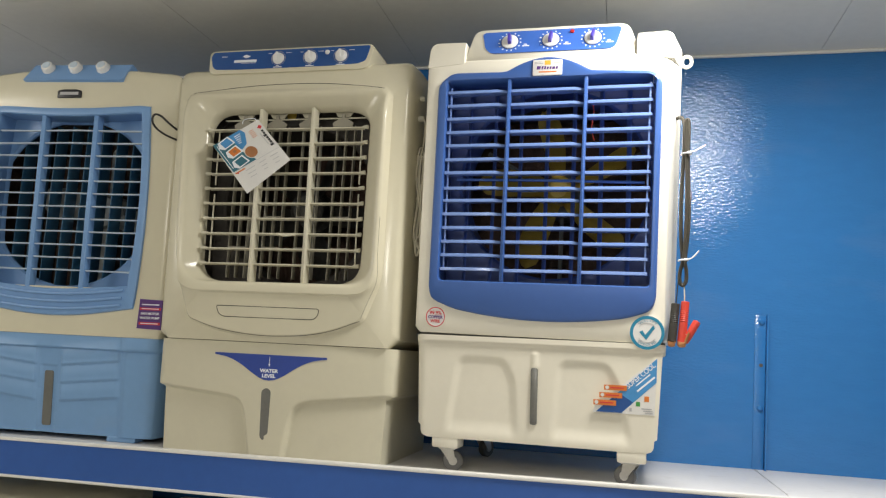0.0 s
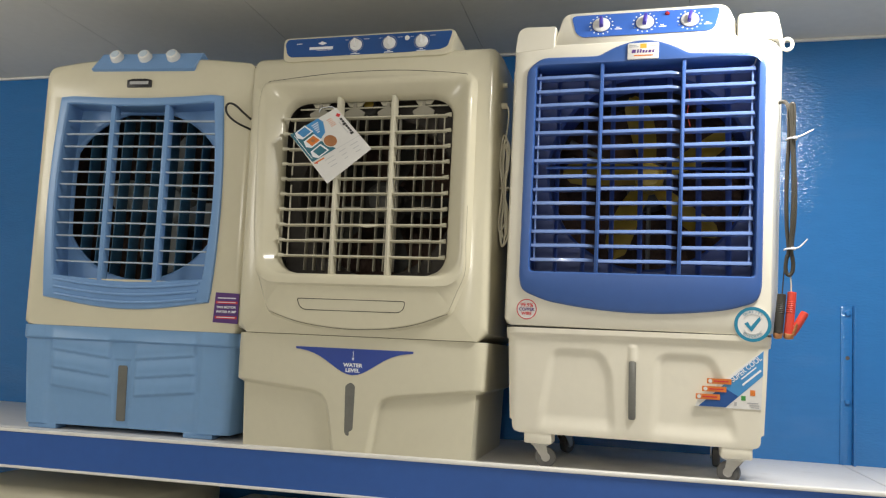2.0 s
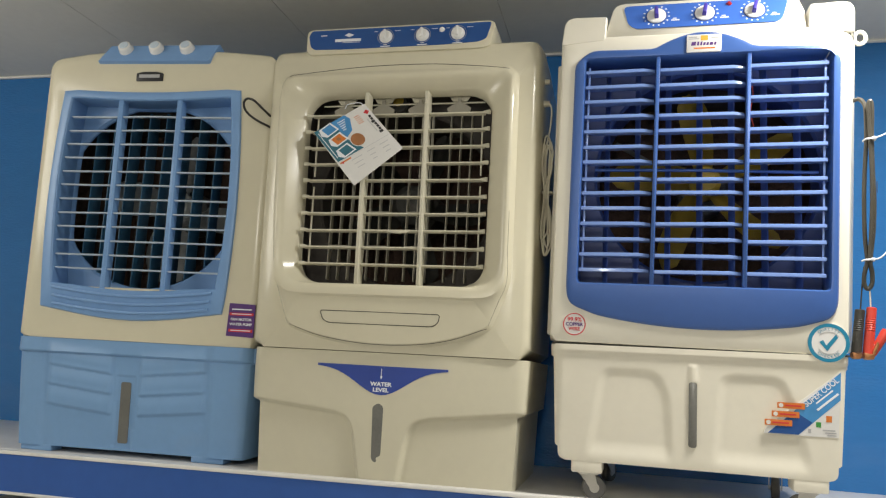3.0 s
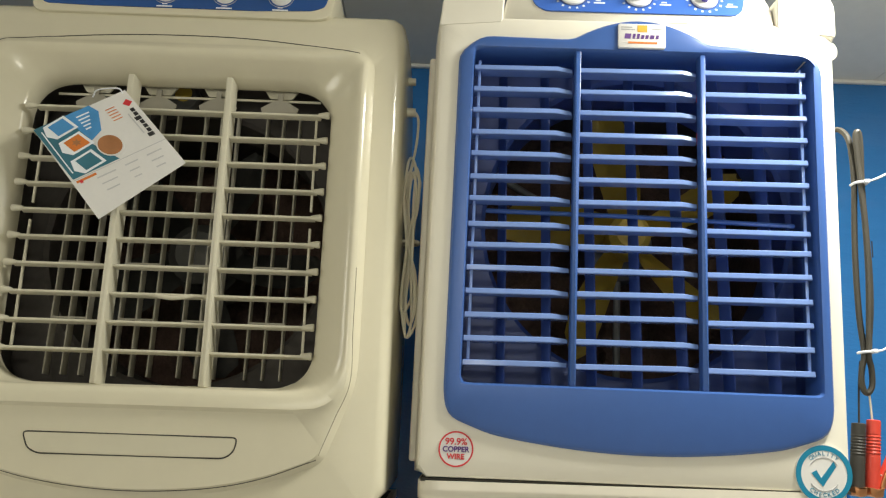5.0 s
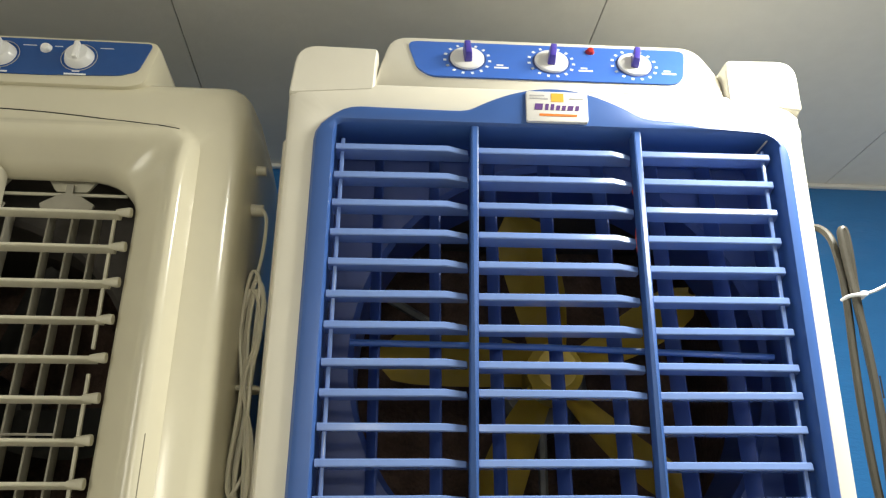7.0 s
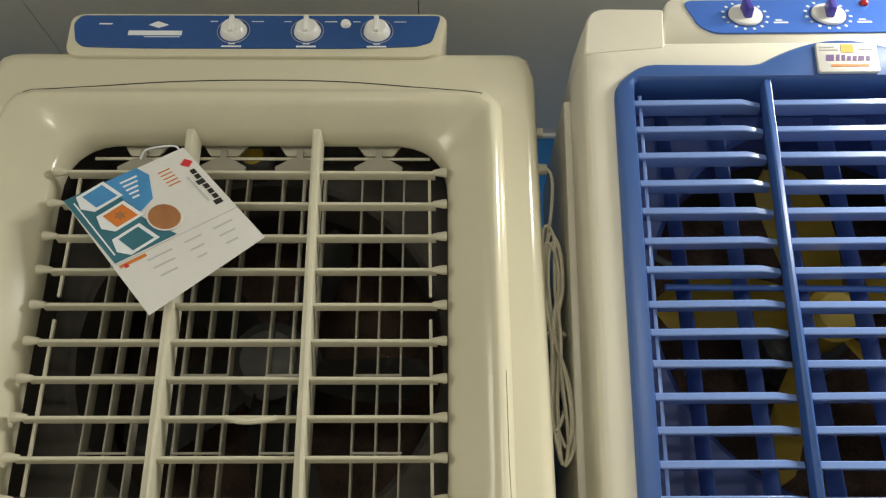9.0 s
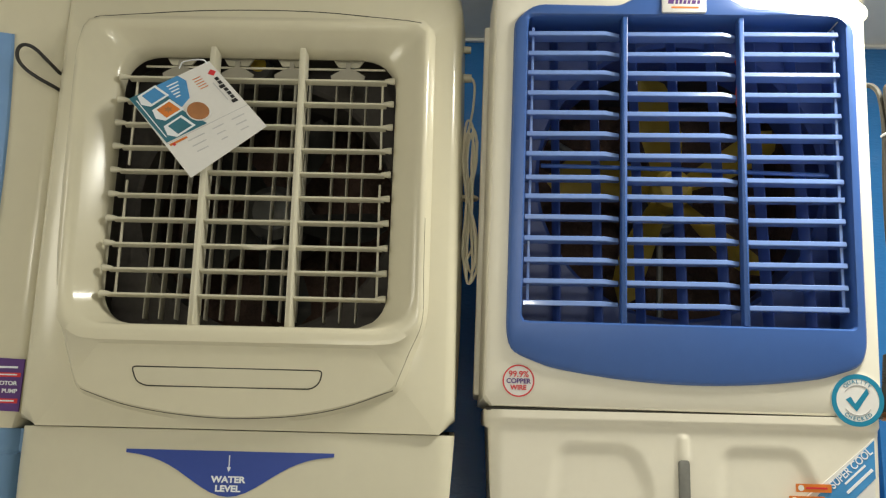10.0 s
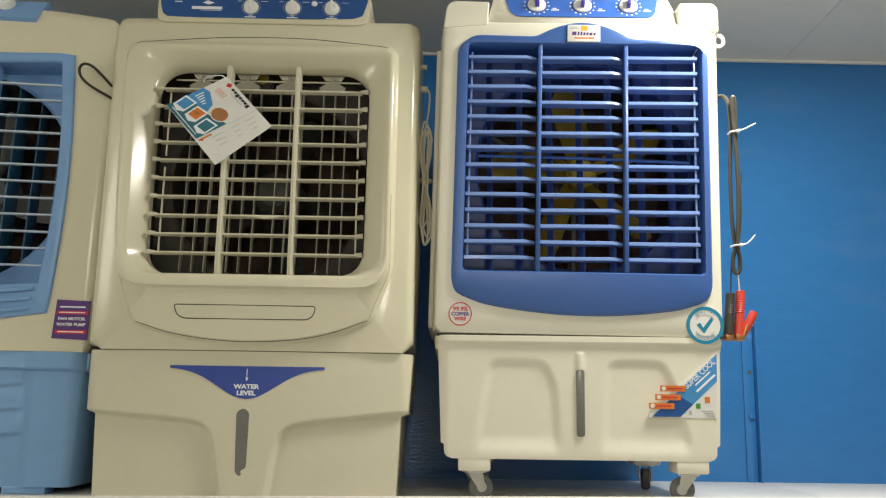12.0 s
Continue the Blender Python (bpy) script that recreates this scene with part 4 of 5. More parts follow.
    led = turned([(0.0, -0.006), (0.004, -0.0055), (0.006, -0.003), (0.0068, 0.0)], n=18, at=(0.097, slope(0, 1.042) - 0.0015, 1.0415))
    part("indicator", led, KNOB, b, "small round white indicator")
    lg = -0.0008
    logo = bmesh.new()
    slab([(-0.147, 1.0395), (-0.136, 1.0455), (-0.122, 1.0395), (-0.134, 1.0345)], lg, lg + 0.002, 0, logo)
    box(-0.170, -0.104, lg, lg + 0.002, 1.0225, 1.0300, bm=logo)
    box(-0.150, -0.106, lg, lg + 0.002, 1.0195, 1.0207, bm=logo)
    box(-0.208, -0.192, lg, lg + 0.002, 1.0400, 1.0420, bm=logo)
    for v in logo.verts:
        v.co.y += slope(0, v.co.z) - 0.0012
    part("logo_shape", logo, PRINT_W, pl, "plain white maker's mark", kind="stuff")
    # grille
    for x in (-0.079, 0.068):
        bm = slab(rrect(x - 0.0050, x + 0.0050, 0.433, 0.892, 0.002, 2), -0.002, 0.028, 0.0025)
        part("upright", bm, IVORY_IN, b)
    prof = rounded([(0.0, -0.0019), (0.013, -0.0026), (0.013, 0.0026), (0.0, 0.0019)], 0.0015, 3)
    bm = loft([[(x, y, z) for y, z in prof] for x in (-0.216, 0.0, 0.2060)], True, True)
    slat_me = mesh_of("slat", bm, IVORY_IN, False)
    knob_me = mesh_of("slat_pin", turned([(0.001, -0.0070), (0.0052, -0.0068), (0.0056, -0.004), (0.0042, 0.004), (0.0030, 0.009), (0.001, 0.0092)], "x", 12), IVORY_IN, False)
    rnd = random.Random(8)
    for i in range(10):
        z = 0.8380 - 0.0398 * i
        wide = 0.0065 * (1 - i / 9)
        place("slat", slat_me, b, (0, 0.004, z), (-8 + rnd.uniform(-2, 2), rnd.uniform(-0.15, 0.15), 0))
        place("slat_pin", knob_me, b, (-0.2175 - wide, 0.006, z))
        place("slat_pin", knob_me, b, (0.2070 + wide * 0.8, 0.006, z), (0, 0, 180))
    bm = bmesh.new()
    tube(smooth([(-0.010, 0.006, 0.559), (0.003, 0.003, 0.5555), (0.016, 0.002, 0.5545), (0.030, 0.003, 0.5560), (0.042, 0.006, 0.559)], 5), 0.0030, 8, bm)
    part("slat_tab", bm, IVORY_IN, b)
    for x in (-0.205, 0.199):
        for z0, z1 in ((0.69, 0.835), (0.483, 0.665)):
            part("link_rod", box(x - 0.0018, x + 0.0018, 0.014, 0.018, z0, z1, 0.0008), IVORY_IN, b)
    # upright vanes with their six-sided heads
    vane_me = mesh_of("vane", box(-0.0012, 0.0012, -0.0085, 0.0085, -0.208, 0.200, 0.0006), VANE_DIMMED, False)
    head_me = mesh_of("vane_head", slab([(-0.026, -0.014), (0.026, -0.014), (0.029, -0.004), (0.013, 0.006), (0.004, 0.009), (0.004, 0.020), (-0.004, 0.020), (-0.004, 0.009), (-0.013, 0.006), (-0.029, -0.004)], -0.0015, 0.0015), VANE_DIMMED, False)
    triples = (-0.142, -0.046, 0.046, 0.141)
    for x in triples:
        place("vane_head", head_me, b, (x - 0.003, 0.036, 0.864))
        for k in (-1, 0, 1):
            place("vane", vane_me, b, (x + 0.025 * k, 0.051, 0.655), (0, 0, rnd.uniform(-1.5, 1.5)))
        for z in (0.610, 0.528):
            part("vane_link", box(x - 0.026, x + 0.026, 0.040, 0.042, z - 0.0012, z + 0.0012), VANE_DIMMED, b)
    # inside
    part("fan_housing", rings([(hole, 0.0345), (grown(hole, 0.012), 0.0355), (grown(hole, 0.013), 0.060), (rrect(-0.248, 0.236, 0.425, 0.900, 0.045, 8), 0.10)], ctr), DARK, b)
    shroud(b, rrect(-0.248, 0.236, 0.425, 0.900, 0.045, 8), (-0.003, 0.655), 0.216, 0.10, DARK)
    fan(b, (-0.003, 0.18, 0.655), 0.20, 5, FAN_DARK, 60, 0.05, 0.07)
    part("motor", turned([(0.0, 0.20), (0.05, 0.20), (0.06, 0.21), (0.06, 0.31)], at=(-0.003, 0, 0.655)), FAN_DARK, b)
    cavity(b, -0.250, 0.240, 0.430, 0.897, 0.105, 0.375)
    cap = part("inlet_cap", turned([(0.0, 0.064), (0.022, 0.064), (0.026, 0.068), (0.026, 0.080)], at=(-0.022, 0, 0.886)), FAN_DARK, b, "dark plastic inlet plug")
    part("cap_ring", turned([(0.009, 0.0632), (0.013, 0.0628), (0.014, 0.0645)], at=(-0.022, 0, 0.893)), YELLOW, cap, "ochre ring")
    hanger_me = mesh_of("vane_hanger", slab(rounded([(-0.034, 0.036), (0.034, 0.036), (0.017, 0.010), (-0.017, 0.010)], 0.003, 2), -0.0015, 0.0020), IVORY_IN, False)
    for x in triples:
        place("vane_hanger", hanger_me, b, (x - 0.003, 0.042, 0.868))
    part("hanger_rail", box(-0.205, 0.200, 0.040, 0.0425, 0.8725, 0.8765, 0.001), IVORY_IN, b)
    # lower housing with the stepped skirt
    skirt = inside(rounded([(-0.40, -0.02), (-0.40, 0.161), (-0.300, 0.161), (-0.108, 0.144), (-0.084, 0.136), (-0.070, 0.112), (-0.046, -0.02)], [0.001, 0.001, 0.01, 0.03, 0.03, 0.03, 0.001], 4))
    skirt2 = inside(rounded([(0.038, -0.02), (0.055, 0.100), (0.070, 0.130), (0.098, 0.141), (0.300, 0.164), (0.40, 0.164), (0.40, -0.02)], [0.001, 0.03, 0.03, 0.03, 0.01, 0.001, 0.001], 4))

    def front(x, z):
        y = 0.002 + corner(x, -0.329, 0.3215, 0.030) + 0.010 * (abs(x) / 0.325) ** 3
        y += 0.014 * (1 - step(min(skirt(x, z), skirt2(x, z)), 0.005))
        return y

    def lean(w):
        z = 0.003 + 0.2765 * w
        d = 0.0095 * min(1, (0.280 - z) / 0.115) + 0.0145 * (1 - step(z - 0.162, 0.004)) + (0.156 - min(z, 0.156)) * 0.055
        return d, d
    part("water_tank", relief(-0.328, 0.3205, 0.0, 0.2802, 160, 90, front, 0.430, lean, 0.0), IVORY_DULL, b, sharp=0.9)
    part("joint_seam", box(-0.312, 0.312, 0.040, 0.38, 0.2800, 0.2812), SEAM, b)
    crest = [(-0.157 + 0.303 * k / 24, 0.2480 - 0.0600 * math.exp(-(((k - 12) / 6.3) ** 2))) for k in range(25)]
    em = part("level_emblem", slab([(0.146, 0.2515), (-0.157, 0.2515)] + crest, 0.0012, 0.006), EMBLEM, b, "indigo emblem film with white words")
    text("lettering", "WATER", 0.0120, PRINT_W, em, (-0.0055, 0.0009, 0.2115), 0, 1.18, 0.0005)
    text("lettering", "LEVEL", 0.0120, PRINT_W, em, (-0.0055, 0.0009, 0.1990), 0, 1.18, 0.0005)
    part("arrow", slab([(-0.0062, 0.246), (-0.0062, 0.229), (-0.0085, 0.229), (-0.0055, 0.222), (-0.0025, 0.229), (-0.0048, 0.229), (-0.0048, 0.246)], 0.0008, 0.002), PRINT_W, em)
    part("level_window", slab(rounded([(-0.019, 0.050), (-0.011, 0.043), (-0.006, 0.046), (-0.009, 0.054), (0.002, 0.058), (0.003, 0.163), (-0.008, 0.171), (-0.022, 0.163)], 0.006, 3), 0.0016, 0.010), SLOT, b, "worn grey water level window")
    # side fittings and the bundled cord
    part("cord_gland", turned([(0.001, 0.325), (0.008, 0.325), (0.007, 0.346), (0.001, 0.346)], "x", 14, at=(0, 0.075, 0.879)), IVORY_IN, b)
    part("side_knob", turned([(0.001, 0.325), (0.007, 0.325), (0.006, 0.345), (0.001, 0.345)], "x", 14, at=(0, 0.080, 0.935)), IVORY_IN, b)
    pts = [(0.334, 0.075, 0.879), (0.345, 0.070, 0.877), (0.351, 0.070, 0.862), (0.348, 0.076, 0.82), (0.338, 0.082, 0.765), (0.336, 0.085, 0.70)]
    for k in range(5):
        o, e = 0.006 * math.sin(k * 2.1), 0.004 * math.cos(k * 1.3)
        pts += [(0.341 + e, 0.080 + o, 0.655), (0.335 + e, 0.078 + o, 0.58), (0.340 + o, 0.076, 0.520 + 0.018 * (k % 3)), (0.351 + e, 0.074 - o, 0.545 + 0.018 * (k % 3)), (0.349 + e, 0.074 - o, 0.61),
                (0.344 - e, 0.076 + o, 0.668), (0.350 + o * 0.7, 0.074 - o, 0.72), (0.352 + e, 0.074, 0.762 + 0.012 * (k % 3)), (0.341 + e, 0.076, 0.778 + 0.010 * (k % 3)), (0.335 + e, 0.080 + o, 0.73)]
    cord = part("power_cord", tube(smooth(pts, 5), 0.0022, 6), CABLE_W, b, "bundled cream power cord")
    part("cord_tie", tube([(0.342 + 0.014 * math.cos(2 * math.pi * k / 16), 0.091 + 0.012 * math.sin(2 * math.pi * k / 16), 0.668) for k in range(16)], 0.003, 6, closed=True), CABLE_W, cord)


ivory_cooler()
WARP = Matrix.Identity(4)

# printed card tied to the grille of the ivory cooler
card = thing("price_card", "folded white card with printed pictures tied to the grille", "card", (-0.940, 1.790, SHELF_Z + 0.858))
C0, C1, C2, C3 = (0.0, 0.0), (0.102, -0.110), (-0.006, -0.201), (-0.117, -0.072)
part("card_sheet", loft([lift([C0, C1, C2, C3], lambda x, z: -0.006 - 0.05 * abs(x + z) + k) for k in (0.0, 0.0006)], True, True), PAPER, card)


def on_card(u, v):
    """u along the top right edge, v along the left edge, both 0 to 1."""
    return (u * C1[0] + v * C3[0], u * C1[1] + v * C3[1])


def print_on(name, uv, mat, lift_by=0.0006):
    poly = [on_card(u, v) for u, v in uv]
    part(name, loft([lift(poly, lambda x, z: -0.006 - 0.05 * abs(x + z) - lift_by), lift(poly, lambda x, z: -0.006 - 0.05 * abs(x + z))], True, True), mat, card)


print_on("printed_band", [(0.0, 0.42), (0.10, 0.45), (0.22, 0.56), (0.40, 0.62), (0.66, 0.50), (0.66, 1.0), (0.0, 1.0)], TEAL_PRINT)
print_on("printed_band", [(0.0, 0.40), (0.10, 0.36), (0.30, 0.46), (0.36, 0.60), (0.20, 0.64), (0.0, 0.66)], SKY_PRINT, 0.0009)
for k in range(5):
    print_on("printed_line", [(0.06 + 0.04 * k, 0.44 + 0.02 * k), (0.075 + 0.04 * k, 0.44 + 0.02 * k), (0.075 + 0.04 * k, 0.58), (0.06 + 0.04 * k, 0.58)], PRINT_W, 0.0012)
    print_on("printed_line", [(0.12 + 0.035 * k, 0.20), (0.128 + 0.035 * k, 0.20), (0.128 + 0.035 * k, 0.30), (0.12 + 0.035 * k, 0.30)], ORANGE_PRINT, 0.0006)
for u, v, mat in ((0.10, 0.77, SKY_PRINT), (0.325, 0.745, ORANGE_PRINT), (0.555, 0.765, TEAL_PRINT)):
    print_on("picture_frame", [(u - 0.11, v - 0.10), (u + 0.07, v - 0.15), (u + 0.10, v + 0.10), (u + 0.03, v + 0.17), (u - 0.08, v + 0.14)], PRINT_W, 0.0012)
    print_on("printed_picture", [(u - 0.085, v - 0.075), (u + 0.055, v - 0.115), (u + 0.075, v + 0.07), (u - 0.06, v + 0.10)], mat, 0.0015)
print_on("printed_flower", [(0.320 + (0.045 if k % 2 else 0.022) * math.cos(2 * math.pi * k / 12), 0.738 + (0.050 if k % 2 else 0.025) * math.sin(2 * math.pi * k / 12)) for k in range(12)], BROWN_PRINT, 0.0018)
cu, cv = 0.490, 0.485
print_on("printed_disc", [(cu + 0.128 * math.cos(2 * math.pi * k / 24), cv + 0.128 * math.sin(2 * math.pi * k / 24)) for k in range(24)], PAPER, 0.0018)
print_on("printed_disc", [(cu + 0.114 * math.cos(2 * math.pi * k / 24), cv + 0.114 * math.sin(2 * math.pi * k / 24)) for k in range(24)], BROWN_PRINT, 0.0021)
print_on("logo_shape", [(0.10, 0.055), (0.15, 0.02), (0.185, 0.075), (0.135, 0.115)], RED_PRINT)
for k in range(7):
    u = 0.215 + 0.054 * k
    tall = 0.022 if k in (2, 6) else 0.0
    print_on("logo_shape", [(u, 0.050), (u + 0.042, 0.050), (u + 0.042, 0.092 + tall), (u, 0.092 + tall)], BLACK_PRINT)
print_on("printed_line", [(0.26, 0.130), (0.52, 0.128), (0.52, 0.142), (0.26, 0.144)], PALE_PRINT)
print_on("printed_mark", [(0.690, 0.78), (0.715, 0.78), (0.715, 0.99), (0.690, 0.99)], ORANGE_PRINT, 0.0005)
print_on("printed_line", [(0.06, 0.945), (0.60, 0.955), (0.60, 0.967), (0.06, 0.957)], PRINT_W, 0.0012)
print_on("printed_mark", [(0.70, 0.93), (0.73, 0.93), (0.73, 0.96), (0.70, 0.96)], RED_PRINT)
for k in range(3):
    u = 0.745 + 0.078 * k
    for v0, v1 in ((0.10, 0.26), (0.36, 0.50), (0.60, 0.80)):
        print_on("printed_line", [(u, v0 + 0.03 * k), (u + 0.012, v0 + 0.03 * k), (u + 0.012, v1), (u, v1)], PALE_PRINT)
print_on("fold_line", [(0.672, 0.0), (0.678, 0.0), (0.678, 1.0), (0.672, 1.0)], PALE_PRINT, 0.0004)
part("string", tube(smooth([(-0.002, -0.006, -0.006), (-0.012, -0.004, 0.003), (-0.045, 0.006, 0.004), (-0.055, 0.014, -0.004)]), 0.0012, 6), PRINT_W, card, "white tie string")

# ---------------------------------------------------------------- ivory and sky blue cooler
A_LEAN = 0.040
WARP = Matrix(((1.03, 0, 0, -0.010), (0, 1, -A_LEAN, 0), (0, 0, 1, 0), (0, 0, 0, 1)))


def blue_cooler():
    a = thing("air_cooler", "ivory and sky blue plastic air cooler with round fan opening", "air cooler", (-1.500, 1.812, SHELF_Z), 4.57, "coolers on the shelf")
    ctr = (0.0, 0.64)
    hole = rrect(-0.228, 0.224, 0.405, 0.892, 0.008)
    wide = 0.290

    def top(w, z):
        r = w + 0.026
        pts = [(-w, 0.276), (r, 0.276)]
        return rounded(pts + [(r, z - 0.012), (w * 0.55, z + 0.004), (0, z + 0.008), (-w * 0.55, z + 0.004), (-w, z - 0.016)], [0.004, 0.004, 0.03, 0.2, 0.2, 0.2, 0.03], 6)
    layers = [(hole, 0.045), (hole, 0.002), (rrect(-0.250, 0.246, 0.35, 0.912, 0.01), 0.0), (top(wide - 0.020, 0.988), 0.0), (top(wide - 0.008, 1.002), 0.003), (top(wide - 0.002, 1.008), 0.010),
              (top(wide, 1.010), 0.045), (top(wide + 0.002, 1.012), 0.20), (top(wide + 0.002, 1.012), 0.36), (top(wide - 0.02, 0.975), 0.385)]
    part("housing", rings(layers, ctr, False, True), IVORY, a, sharp=0.75)
    # control strip
    strip = [(-0.150, 0.979), (0.146, 0.977), (0.163, 1.030), (-0.130, 1.031)]
    strip = rounded(strip, 0.004, 3)

    def slope(x, z):
        return -0.012 + (z - 0.976) * 0.42
    pl = part("control_strip", loft([lift(shrink(strip, 0.002), slope), lift(strip, lambda x, z: slope(x, z) + 0.003), lift([(x, z - 0.012) for x, z in strip], lambda x, z: slope(x, z) + 0.050)], True, True), SKY_P, a, "sky blue control strip")
    for x in (-0.083, -0.001, 0.080):
        m = Matrix.Translation((x, slope(x, 1.016), 1.016)) @ pose(0, 0, 0, -23, 0, 0)
        k = turned([(0.0, -0.016), (0.0130, -0.0158), (0.0155, -0.014), (0.0185, -0.003), (0.0190, 0.004)], n=28)
        k.transform(m)
        part("knob", k, KNOB, pl, "white round knob")
        g = turned([(0.0, -0.0175), (0.0105, -0.0175), (0.0115, -0.0155)], n=24)
        g.transform(m)
        part("knob_cap", g, PALE_ROD, pl)
    bd = part("badge", slab(rounded([(-0.044, 0.930), (0.026, 0.930), (0.026, 0.950), (0.010, 0.954), (-0.028, 0.954), (-0.044, 0.950)], 0.002, 2), -0.004, 0.004, 0.001), BLACK_PRINT, a, "black maker's badge")
    part("badge_mark", bars([(-0.036, 0.018, 0.938, 0.9465)], -0.0044), GREY_PRINT, bd)
    # frame: upright sides that bulge a little, curved foot
    n = 14
    rside = [(0.222 + 0.024 * math.sin(math.pi * (0.15 + 0.72 * k / n)) ** 1.0, 0.352 + (0.905 - 0.352) * k / n) for k in range(n + 1)]
    lside = [(-x - 0.002, z) for x, z in rside[::-1]]
    foot = [(-0.215 + 0.43 * k / 12, 0.350 - 0.024 * math.sin(math.pi * k / 12)) for k in range(1, 12)]
    head = [(0.20 - 0.40 * k / 8, 0.908 - 0.007 * math.sin(math.pi * k / 8)) for k in range(9)]
    outer = rside + head + lside + foot
    r2 = [(x - 0.024, 0.412 + (0.885 - 0.412) * k / n) for k, (x, z) in enumerate(rside)]
    inner = r2 + [(0.19 - 0.38 * k / 8, 0.886 - 0.008 * math.sin(math.pi * k / 8)) for k in range(9)] + [(-x - 0.002, z) for x, z in r2[::-1]] + [(-0.18 + 0.36 * k / 12, 0.411 - 0.012 * math.sin(math.pi * k / 12)) for k in range(1, 12)]
    part("grille_frame", rings([(inner, 0.044), (inner, -0.002), (shrink(inner, -0.003), -0.006), (shrink(outer, 0.006), -0.007), (shrink(outer, 0.002), -0.005), (outer, 0.0), (outer, 0.003)], ctr, n=90), SKY_P, a, "sky blue grille surround")
    for k in range(3):
        z = 0.400 - 0.020 * k
        w = 0.205 - 0.003 * k
        pts = [(-w + 2 * w * i / 16, -0.0085, z - 0.016 * math.sin(math.pi * i / 16)) for i in range(17)]
        part("rib", tube(pts, 0.0036, 8), SKY_P, a)
    for x in (-0.079, 0.076):
        part("upright", slab(rrect(x - 0.0065, x + 0.0065, 0.398, 0.884, 0.001, 2), -0.001, 0.024, 0.0015), SKY_P, a)
    rnd = random.Random(2)
    for i in range(12):
        z = 0.8385 - 0.0353 * i
        k = n * (z - 0.412) / (0.885 - 0.412)
        w = 0.198 + 0.024 * math.sin(math.pi * (0.15 + 0.72 * max(0, k) / n)) - 0.001
        pts = [(-w, 0.004, z + rnd.uniform(-0.001, 0.001)), (-w * 0.5, 0.004, z), (0, 0.003, z + rnd.uniform(-0.0012, 0.0012)), (w * 0.5, 0.004, z), (w - 0.002, 0.004, z + rnd.uniform(-0.001, 0.001))]
        bm = tube(smooth(pts, 4), 0.0024, 6)
        for v in bm.verts:
            v.co.y = 0.010 + (v.co.y - 0.004) * 2.8
        part("slat", bm, PALE_ROD, a)
    vane_me = mesh_of("vane", box(-0.0016, 0.0016, -0.026, 0.026, -0.232, 0.230, 0.0008), TEAL_V, False)
    for i in range(9):
        place("vane", vane_me, a, (-0.188 + 0.047 * i, 0.100, 0.645), (0, 0, 0 + rnd.uniform(-4, 4)))
    # inside
    well = shrink(inner, -0.001)
    part("grille_well", rings([(well, 0.044), (well, 0.062)], ctr), SKY_P, a)
    shroud(a, well, (-0.012, 0.648), 0.236, 0.062, SKY_P, 0.012)
    fan(a, (0.0, 0.20, 0.645), 0.205, 4, FAN_GREY, 75, 0.045, 0.085)
    part("motor", turned([(0.0, 0.22), (0.05, 0.22), (0.06, 0.23), (0.06, 0.31)], at=(0.0, 0, 0.645)), MOTOR, a)
    cavity(a, -0.252, 0.252, 0.40, 0.895, 0.076, 0.350)
    # tank
    ribs = []
    for s in (-1, 1):
        for k in range(3):
            z = 0.214 - 0.048 * k
            ribs.append((s, z))

    def front(x, z):
        y = 0.006 + corner(x, -0.290, 0.308, 0.030) + (0.235 - min(z, 0.235)) * 0.05
        if z > 0.238:
            y -= 0.010 * step(z - 0.240, 0.003)
        d = abs(x)
        if d < 0.225:
            y += 0.006 * step(0.212 - d, 0.010)
            for s, zr in ribs:
                if x * s > 0.030:
                    zz = zr - 0.022 * (1 - (d - 0.03) / 0.19) * 0.9
                    y -= 0.0065 * step(z - zz, 0.003) * step(zz + 0.040 - z, 0.022) * step(d - 0.036, 0.004) * step(0.200 - d, 0.008)
        if d < 0.024 and z < 0.192:
            y += 0.003
        return y
    part("water_tank", relief(-0.292, 0.312, 0.014, 0.2755, 150, 90, front, 0.375, lambda w: ((0.022 * (1 - w) + 0.006, 0.006 * (1 - w) + 0.006) if w < 0.86 else (0.0, 0.0))), SKY_TANK, a, "sky blue water tank", sharp=0.9)
    part("level_window", slab(rrect(-0.013, 0.012, 0.032, 0.178, 0.005, 3), lambda x, z: 0.0130 + (0.235 - z) * 0.05, lambda x, z: 0.034), SLOT, a, "grey water level window")
    for x in (-0.222, 0.215):
        for y in (0.050, 0.330):
            part("foot", box(x - 0.040, x + 0.040, y - 0.028, y + 0.020, 0.0005, 0.0160, 0.003), SKY_TANK, a)
    # purple sticker
    st = part("feature_sticker", slab([(0.2455, 0.302), (0.312, 0.300), (0.312, 0.378), (0.249, 0.380)], -0.0012, 0.002), PURPLE_PRINT, a, "purple sticker with red and white words")
    yy = lambda x, z: -0.0018
    for z0, z1, mat in ((0.351, 0.3575, RED_PRINT), (0.312, 0.319, RED_PRINT)):
        poly = [(0.251, z0), (0.309, z0), (0.309, z1), (0.251, z1)]
        part("sticker_band", loft([lift(poly, yy), lift(poly, lambda x, z: yy(x, z) + 0.001)], True, True), mat, st)
    for words, z, s in (("FAN MOTOR", 0.3415, 0.0083), ("WATER PUMP", 0.3300, 0.0083)):
        ob = text("lettering", words, s, PRINT_W, st, (0.280, 0.0, z), 0, 1.05, 0.0003)
        for v in ob.data.vertices:
            v.co.y += yy(v.co.x, v.co.z) - 0.0005
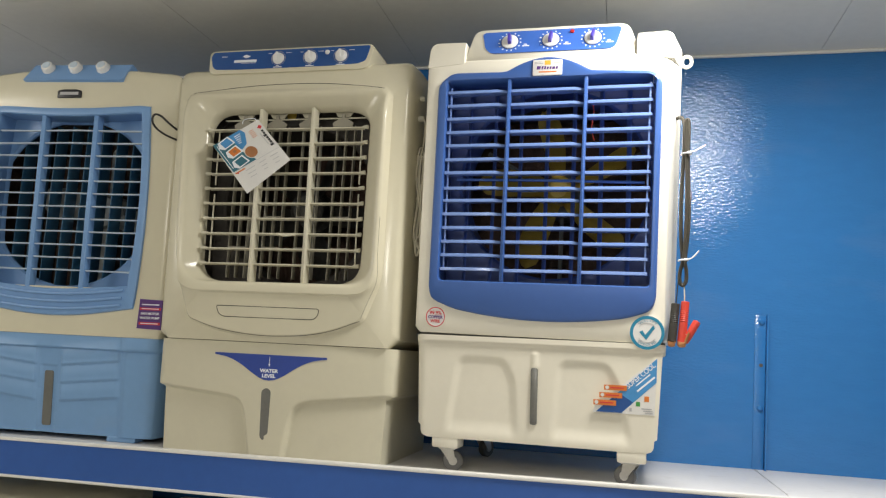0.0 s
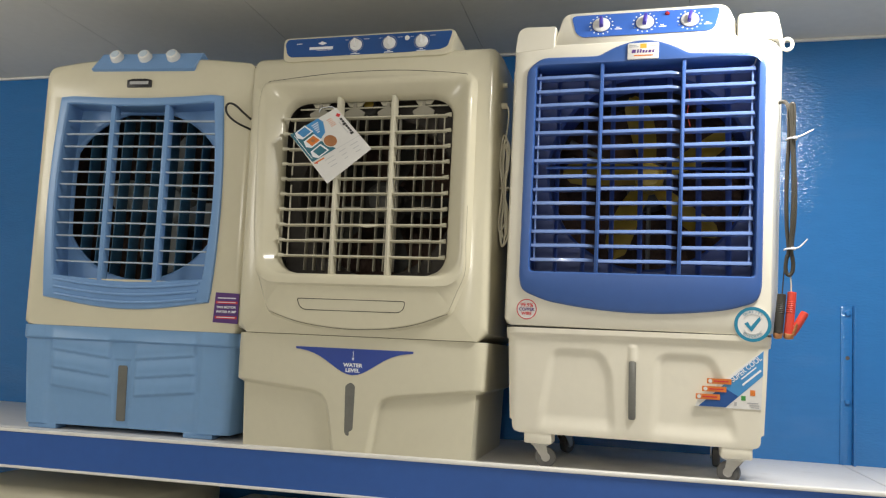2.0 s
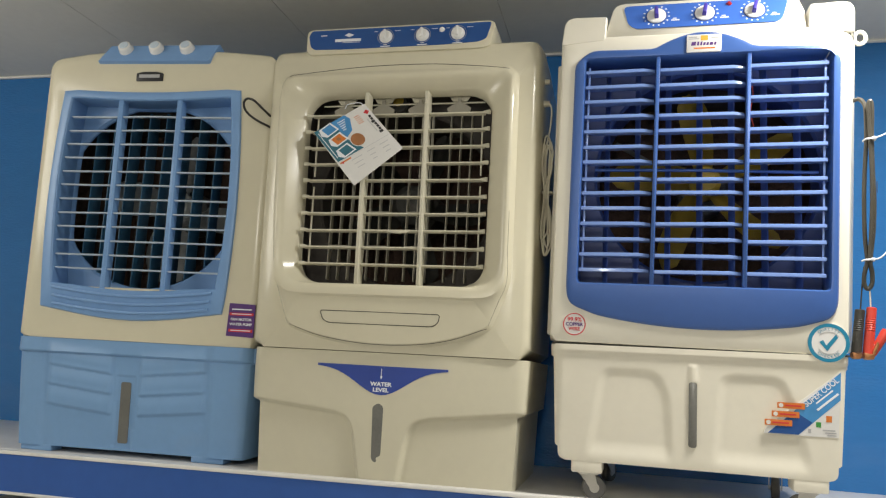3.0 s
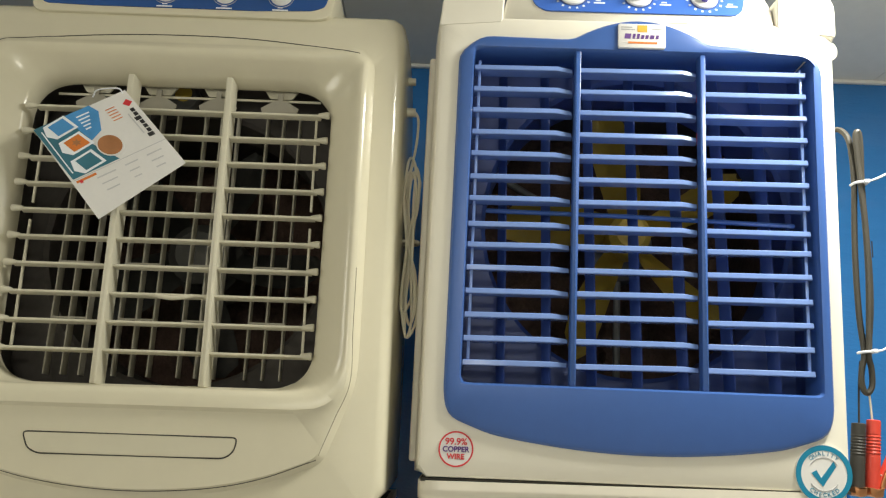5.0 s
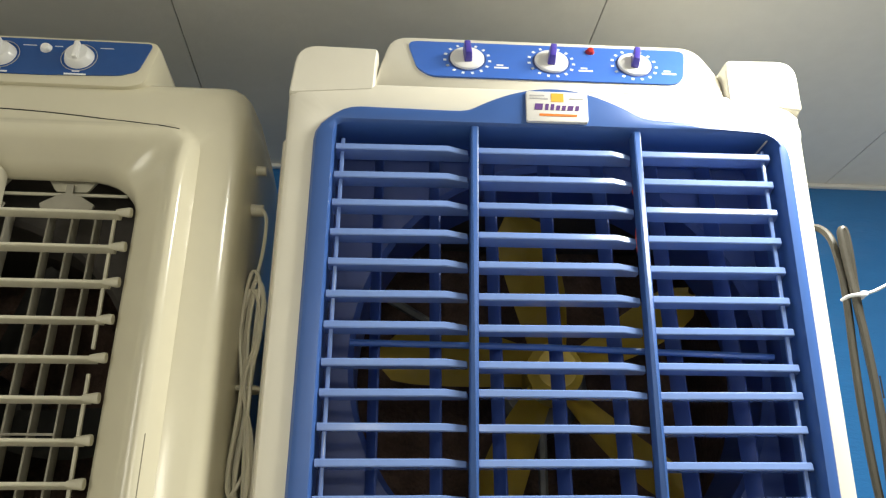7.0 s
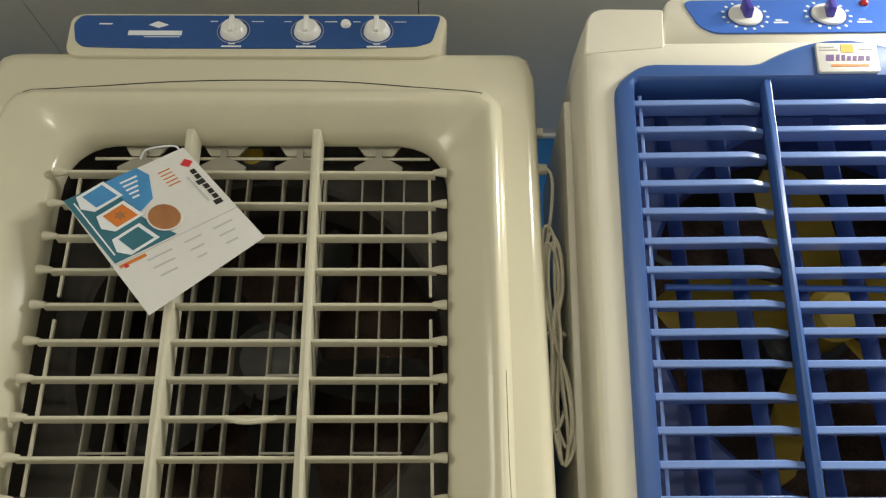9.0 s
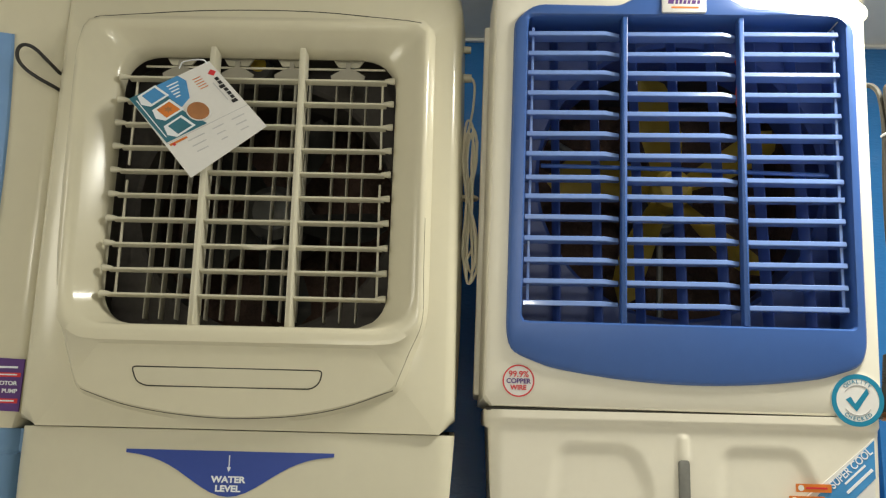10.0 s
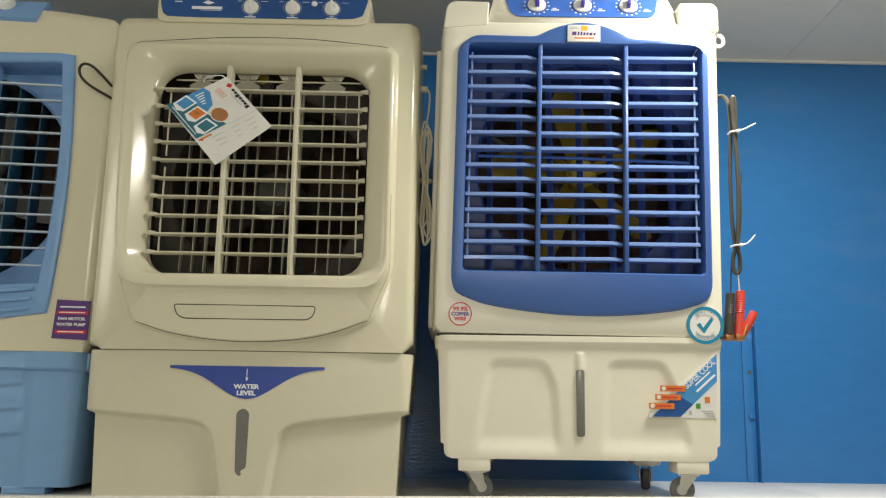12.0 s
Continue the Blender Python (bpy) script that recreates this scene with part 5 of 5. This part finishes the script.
    for z0, z1 in ((0.364, 0.367), (0.3535, 0.3555), (0.3145, 0.3168)):
        poly = [(0.256, z0), (0.304, z0), (0.304, z1), (0.256, z1)]
        part("small_print", loft([lift(poly, lambda x, z: yy(x, z) - 0.0004), lift(poly, yy)], True, True), PRINT_W, st)


blue_cooler()
WARP = Matrix.Identity(4)

# thin black lead that loops out between two coolers
lead = thing("black_lead", "thin black cable loop hanging between two coolers", "cable", (-1.19, 1.80, SHELF_Z + 0.80))
part("lead", tube(smooth([(0.010, 0.090, 0.030), (0.004, 0.030, 0.036), (-0.010, -0.016, 0.052), (-0.030, -0.026, 0.070), (-0.048, -0.026, 0.076), (-0.058, -0.024, 0.068), (-0.056, -0.022, 0.052),
                          (-0.042, -0.020, 0.036), (-0.020, -0.014, 0.022), (0.000, 0.004, 0.014), (0.008, 0.050, 0.012), (0.010, 0.090, 0.012)], 6), 0.0029, 8), BLACK_R, lead)

# printed pack hanging on the wall
pack = thing("hanging_pack", "dark packed appliance with a yellow and white sleeve on the wall", "package", (-2.685, WALL_Y, SHELF_Z + 0.40))
part("pack_body", rings([(rounded([(-0.10, 0.0), (0.082, 0.0), (0.105, 0.18), (0.112, 0.33), (0.095, 0.42), (0.06, 0.44), (-0.10, 0.44)], 0.02, 4), -0.002),
                         (rounded([(-0.10, 0.0), (0.082, 0.0), (0.105, 0.18), (0.112, 0.33), (0.095, 0.42), (0.06, 0.44), (-0.10, 0.44)], 0.02, 4), -0.014),
                         (rounded([(-0.08, 0.02), (0.062, 0.02), (0.085, 0.18), (0.092, 0.33), (0.075, 0.40), (0.05, 0.42), (-0.08, 0.42)], 0.02, 4), -0.022)], (0.0, 0.22), True, True), BLACK_PRINT, pack)
part("pack_top", box(-0.06, 0.088, -0.030, -0.004, 0.395, 0.470, 0.010), FAN_GREY, pack, "clear grey bubble top")
part("sleeve", box(-0.08, 0.122, -0.026, -0.004, 0.245, 0.345, 0.003), PAPER, pack, "white sleeve with yellow stripe")
part("sleeve_band", box(-0.079, 0.117, -0.0268, -0.02, 0.290, 0.316, 0.0), GOLD_PRINT, pack, "yellow stripe")
part("sleeve_band", box(-0.079, 0.117, -0.0268, -0.02, 0.262, 0.288, 0.0), PURPLE_PRINT, pack, "purple stripe")
part("sleeve_band", box(-0.079, 0.110, -0.0268, -0.02, 0.318, 0.337, 0.0), GREY_PRINT, pack)
part("lower_print", box(-0.079, 0.068, -0.0236, -0.018, 0.06, 0.17, 0.0), GOLD_PRINT, pack, "ochre printed panel")

# stock kept under the shelf
stock = thing("stored_cooler", "ivory plastic cooler stored in shade under the shelf", "air cooler", (-1.75, 1.86, 0.0))
part("housing", box(-0.32, 0.32, 0.0, 0.40, 0.03, 0.83, 0.03, seg=4), IVORY_DULL, stock)
for x in (-0.26, 0.26):
    part("foot", box(x - 0.03, x + 0.03, 0.03, 0.09, 0.0, 0.032, 0.004), BLACK_R, stock)
    part("foot", box(x - 0.03, x + 0.03, 0.31, 0.37, 0.0, 0.032, 0.004), BLACK_R, stock)
stock2 = thing("stored_cooler", "ivory plastic cooler stored in shade under the shelf", "air cooler", (-1.02, 1.86, 0.0))
part("housing", box(-0.32, 0.32, 0.0, 0.40, 0.03, 0.80, 0.03, seg=4), IVORY_DULL, stock2)
for x in (-0.26, 0.26):
    part("foot", box(x - 0.03, x + 0.03, 0.03, 0.09, 0.0, 0.032, 0.004), BLACK_R, stock2)
    part("foot", box(x - 0.03, x + 0.03, 0.31, 0.37, 0.0, 0.032, 0.004), BLACK_R, stock2)
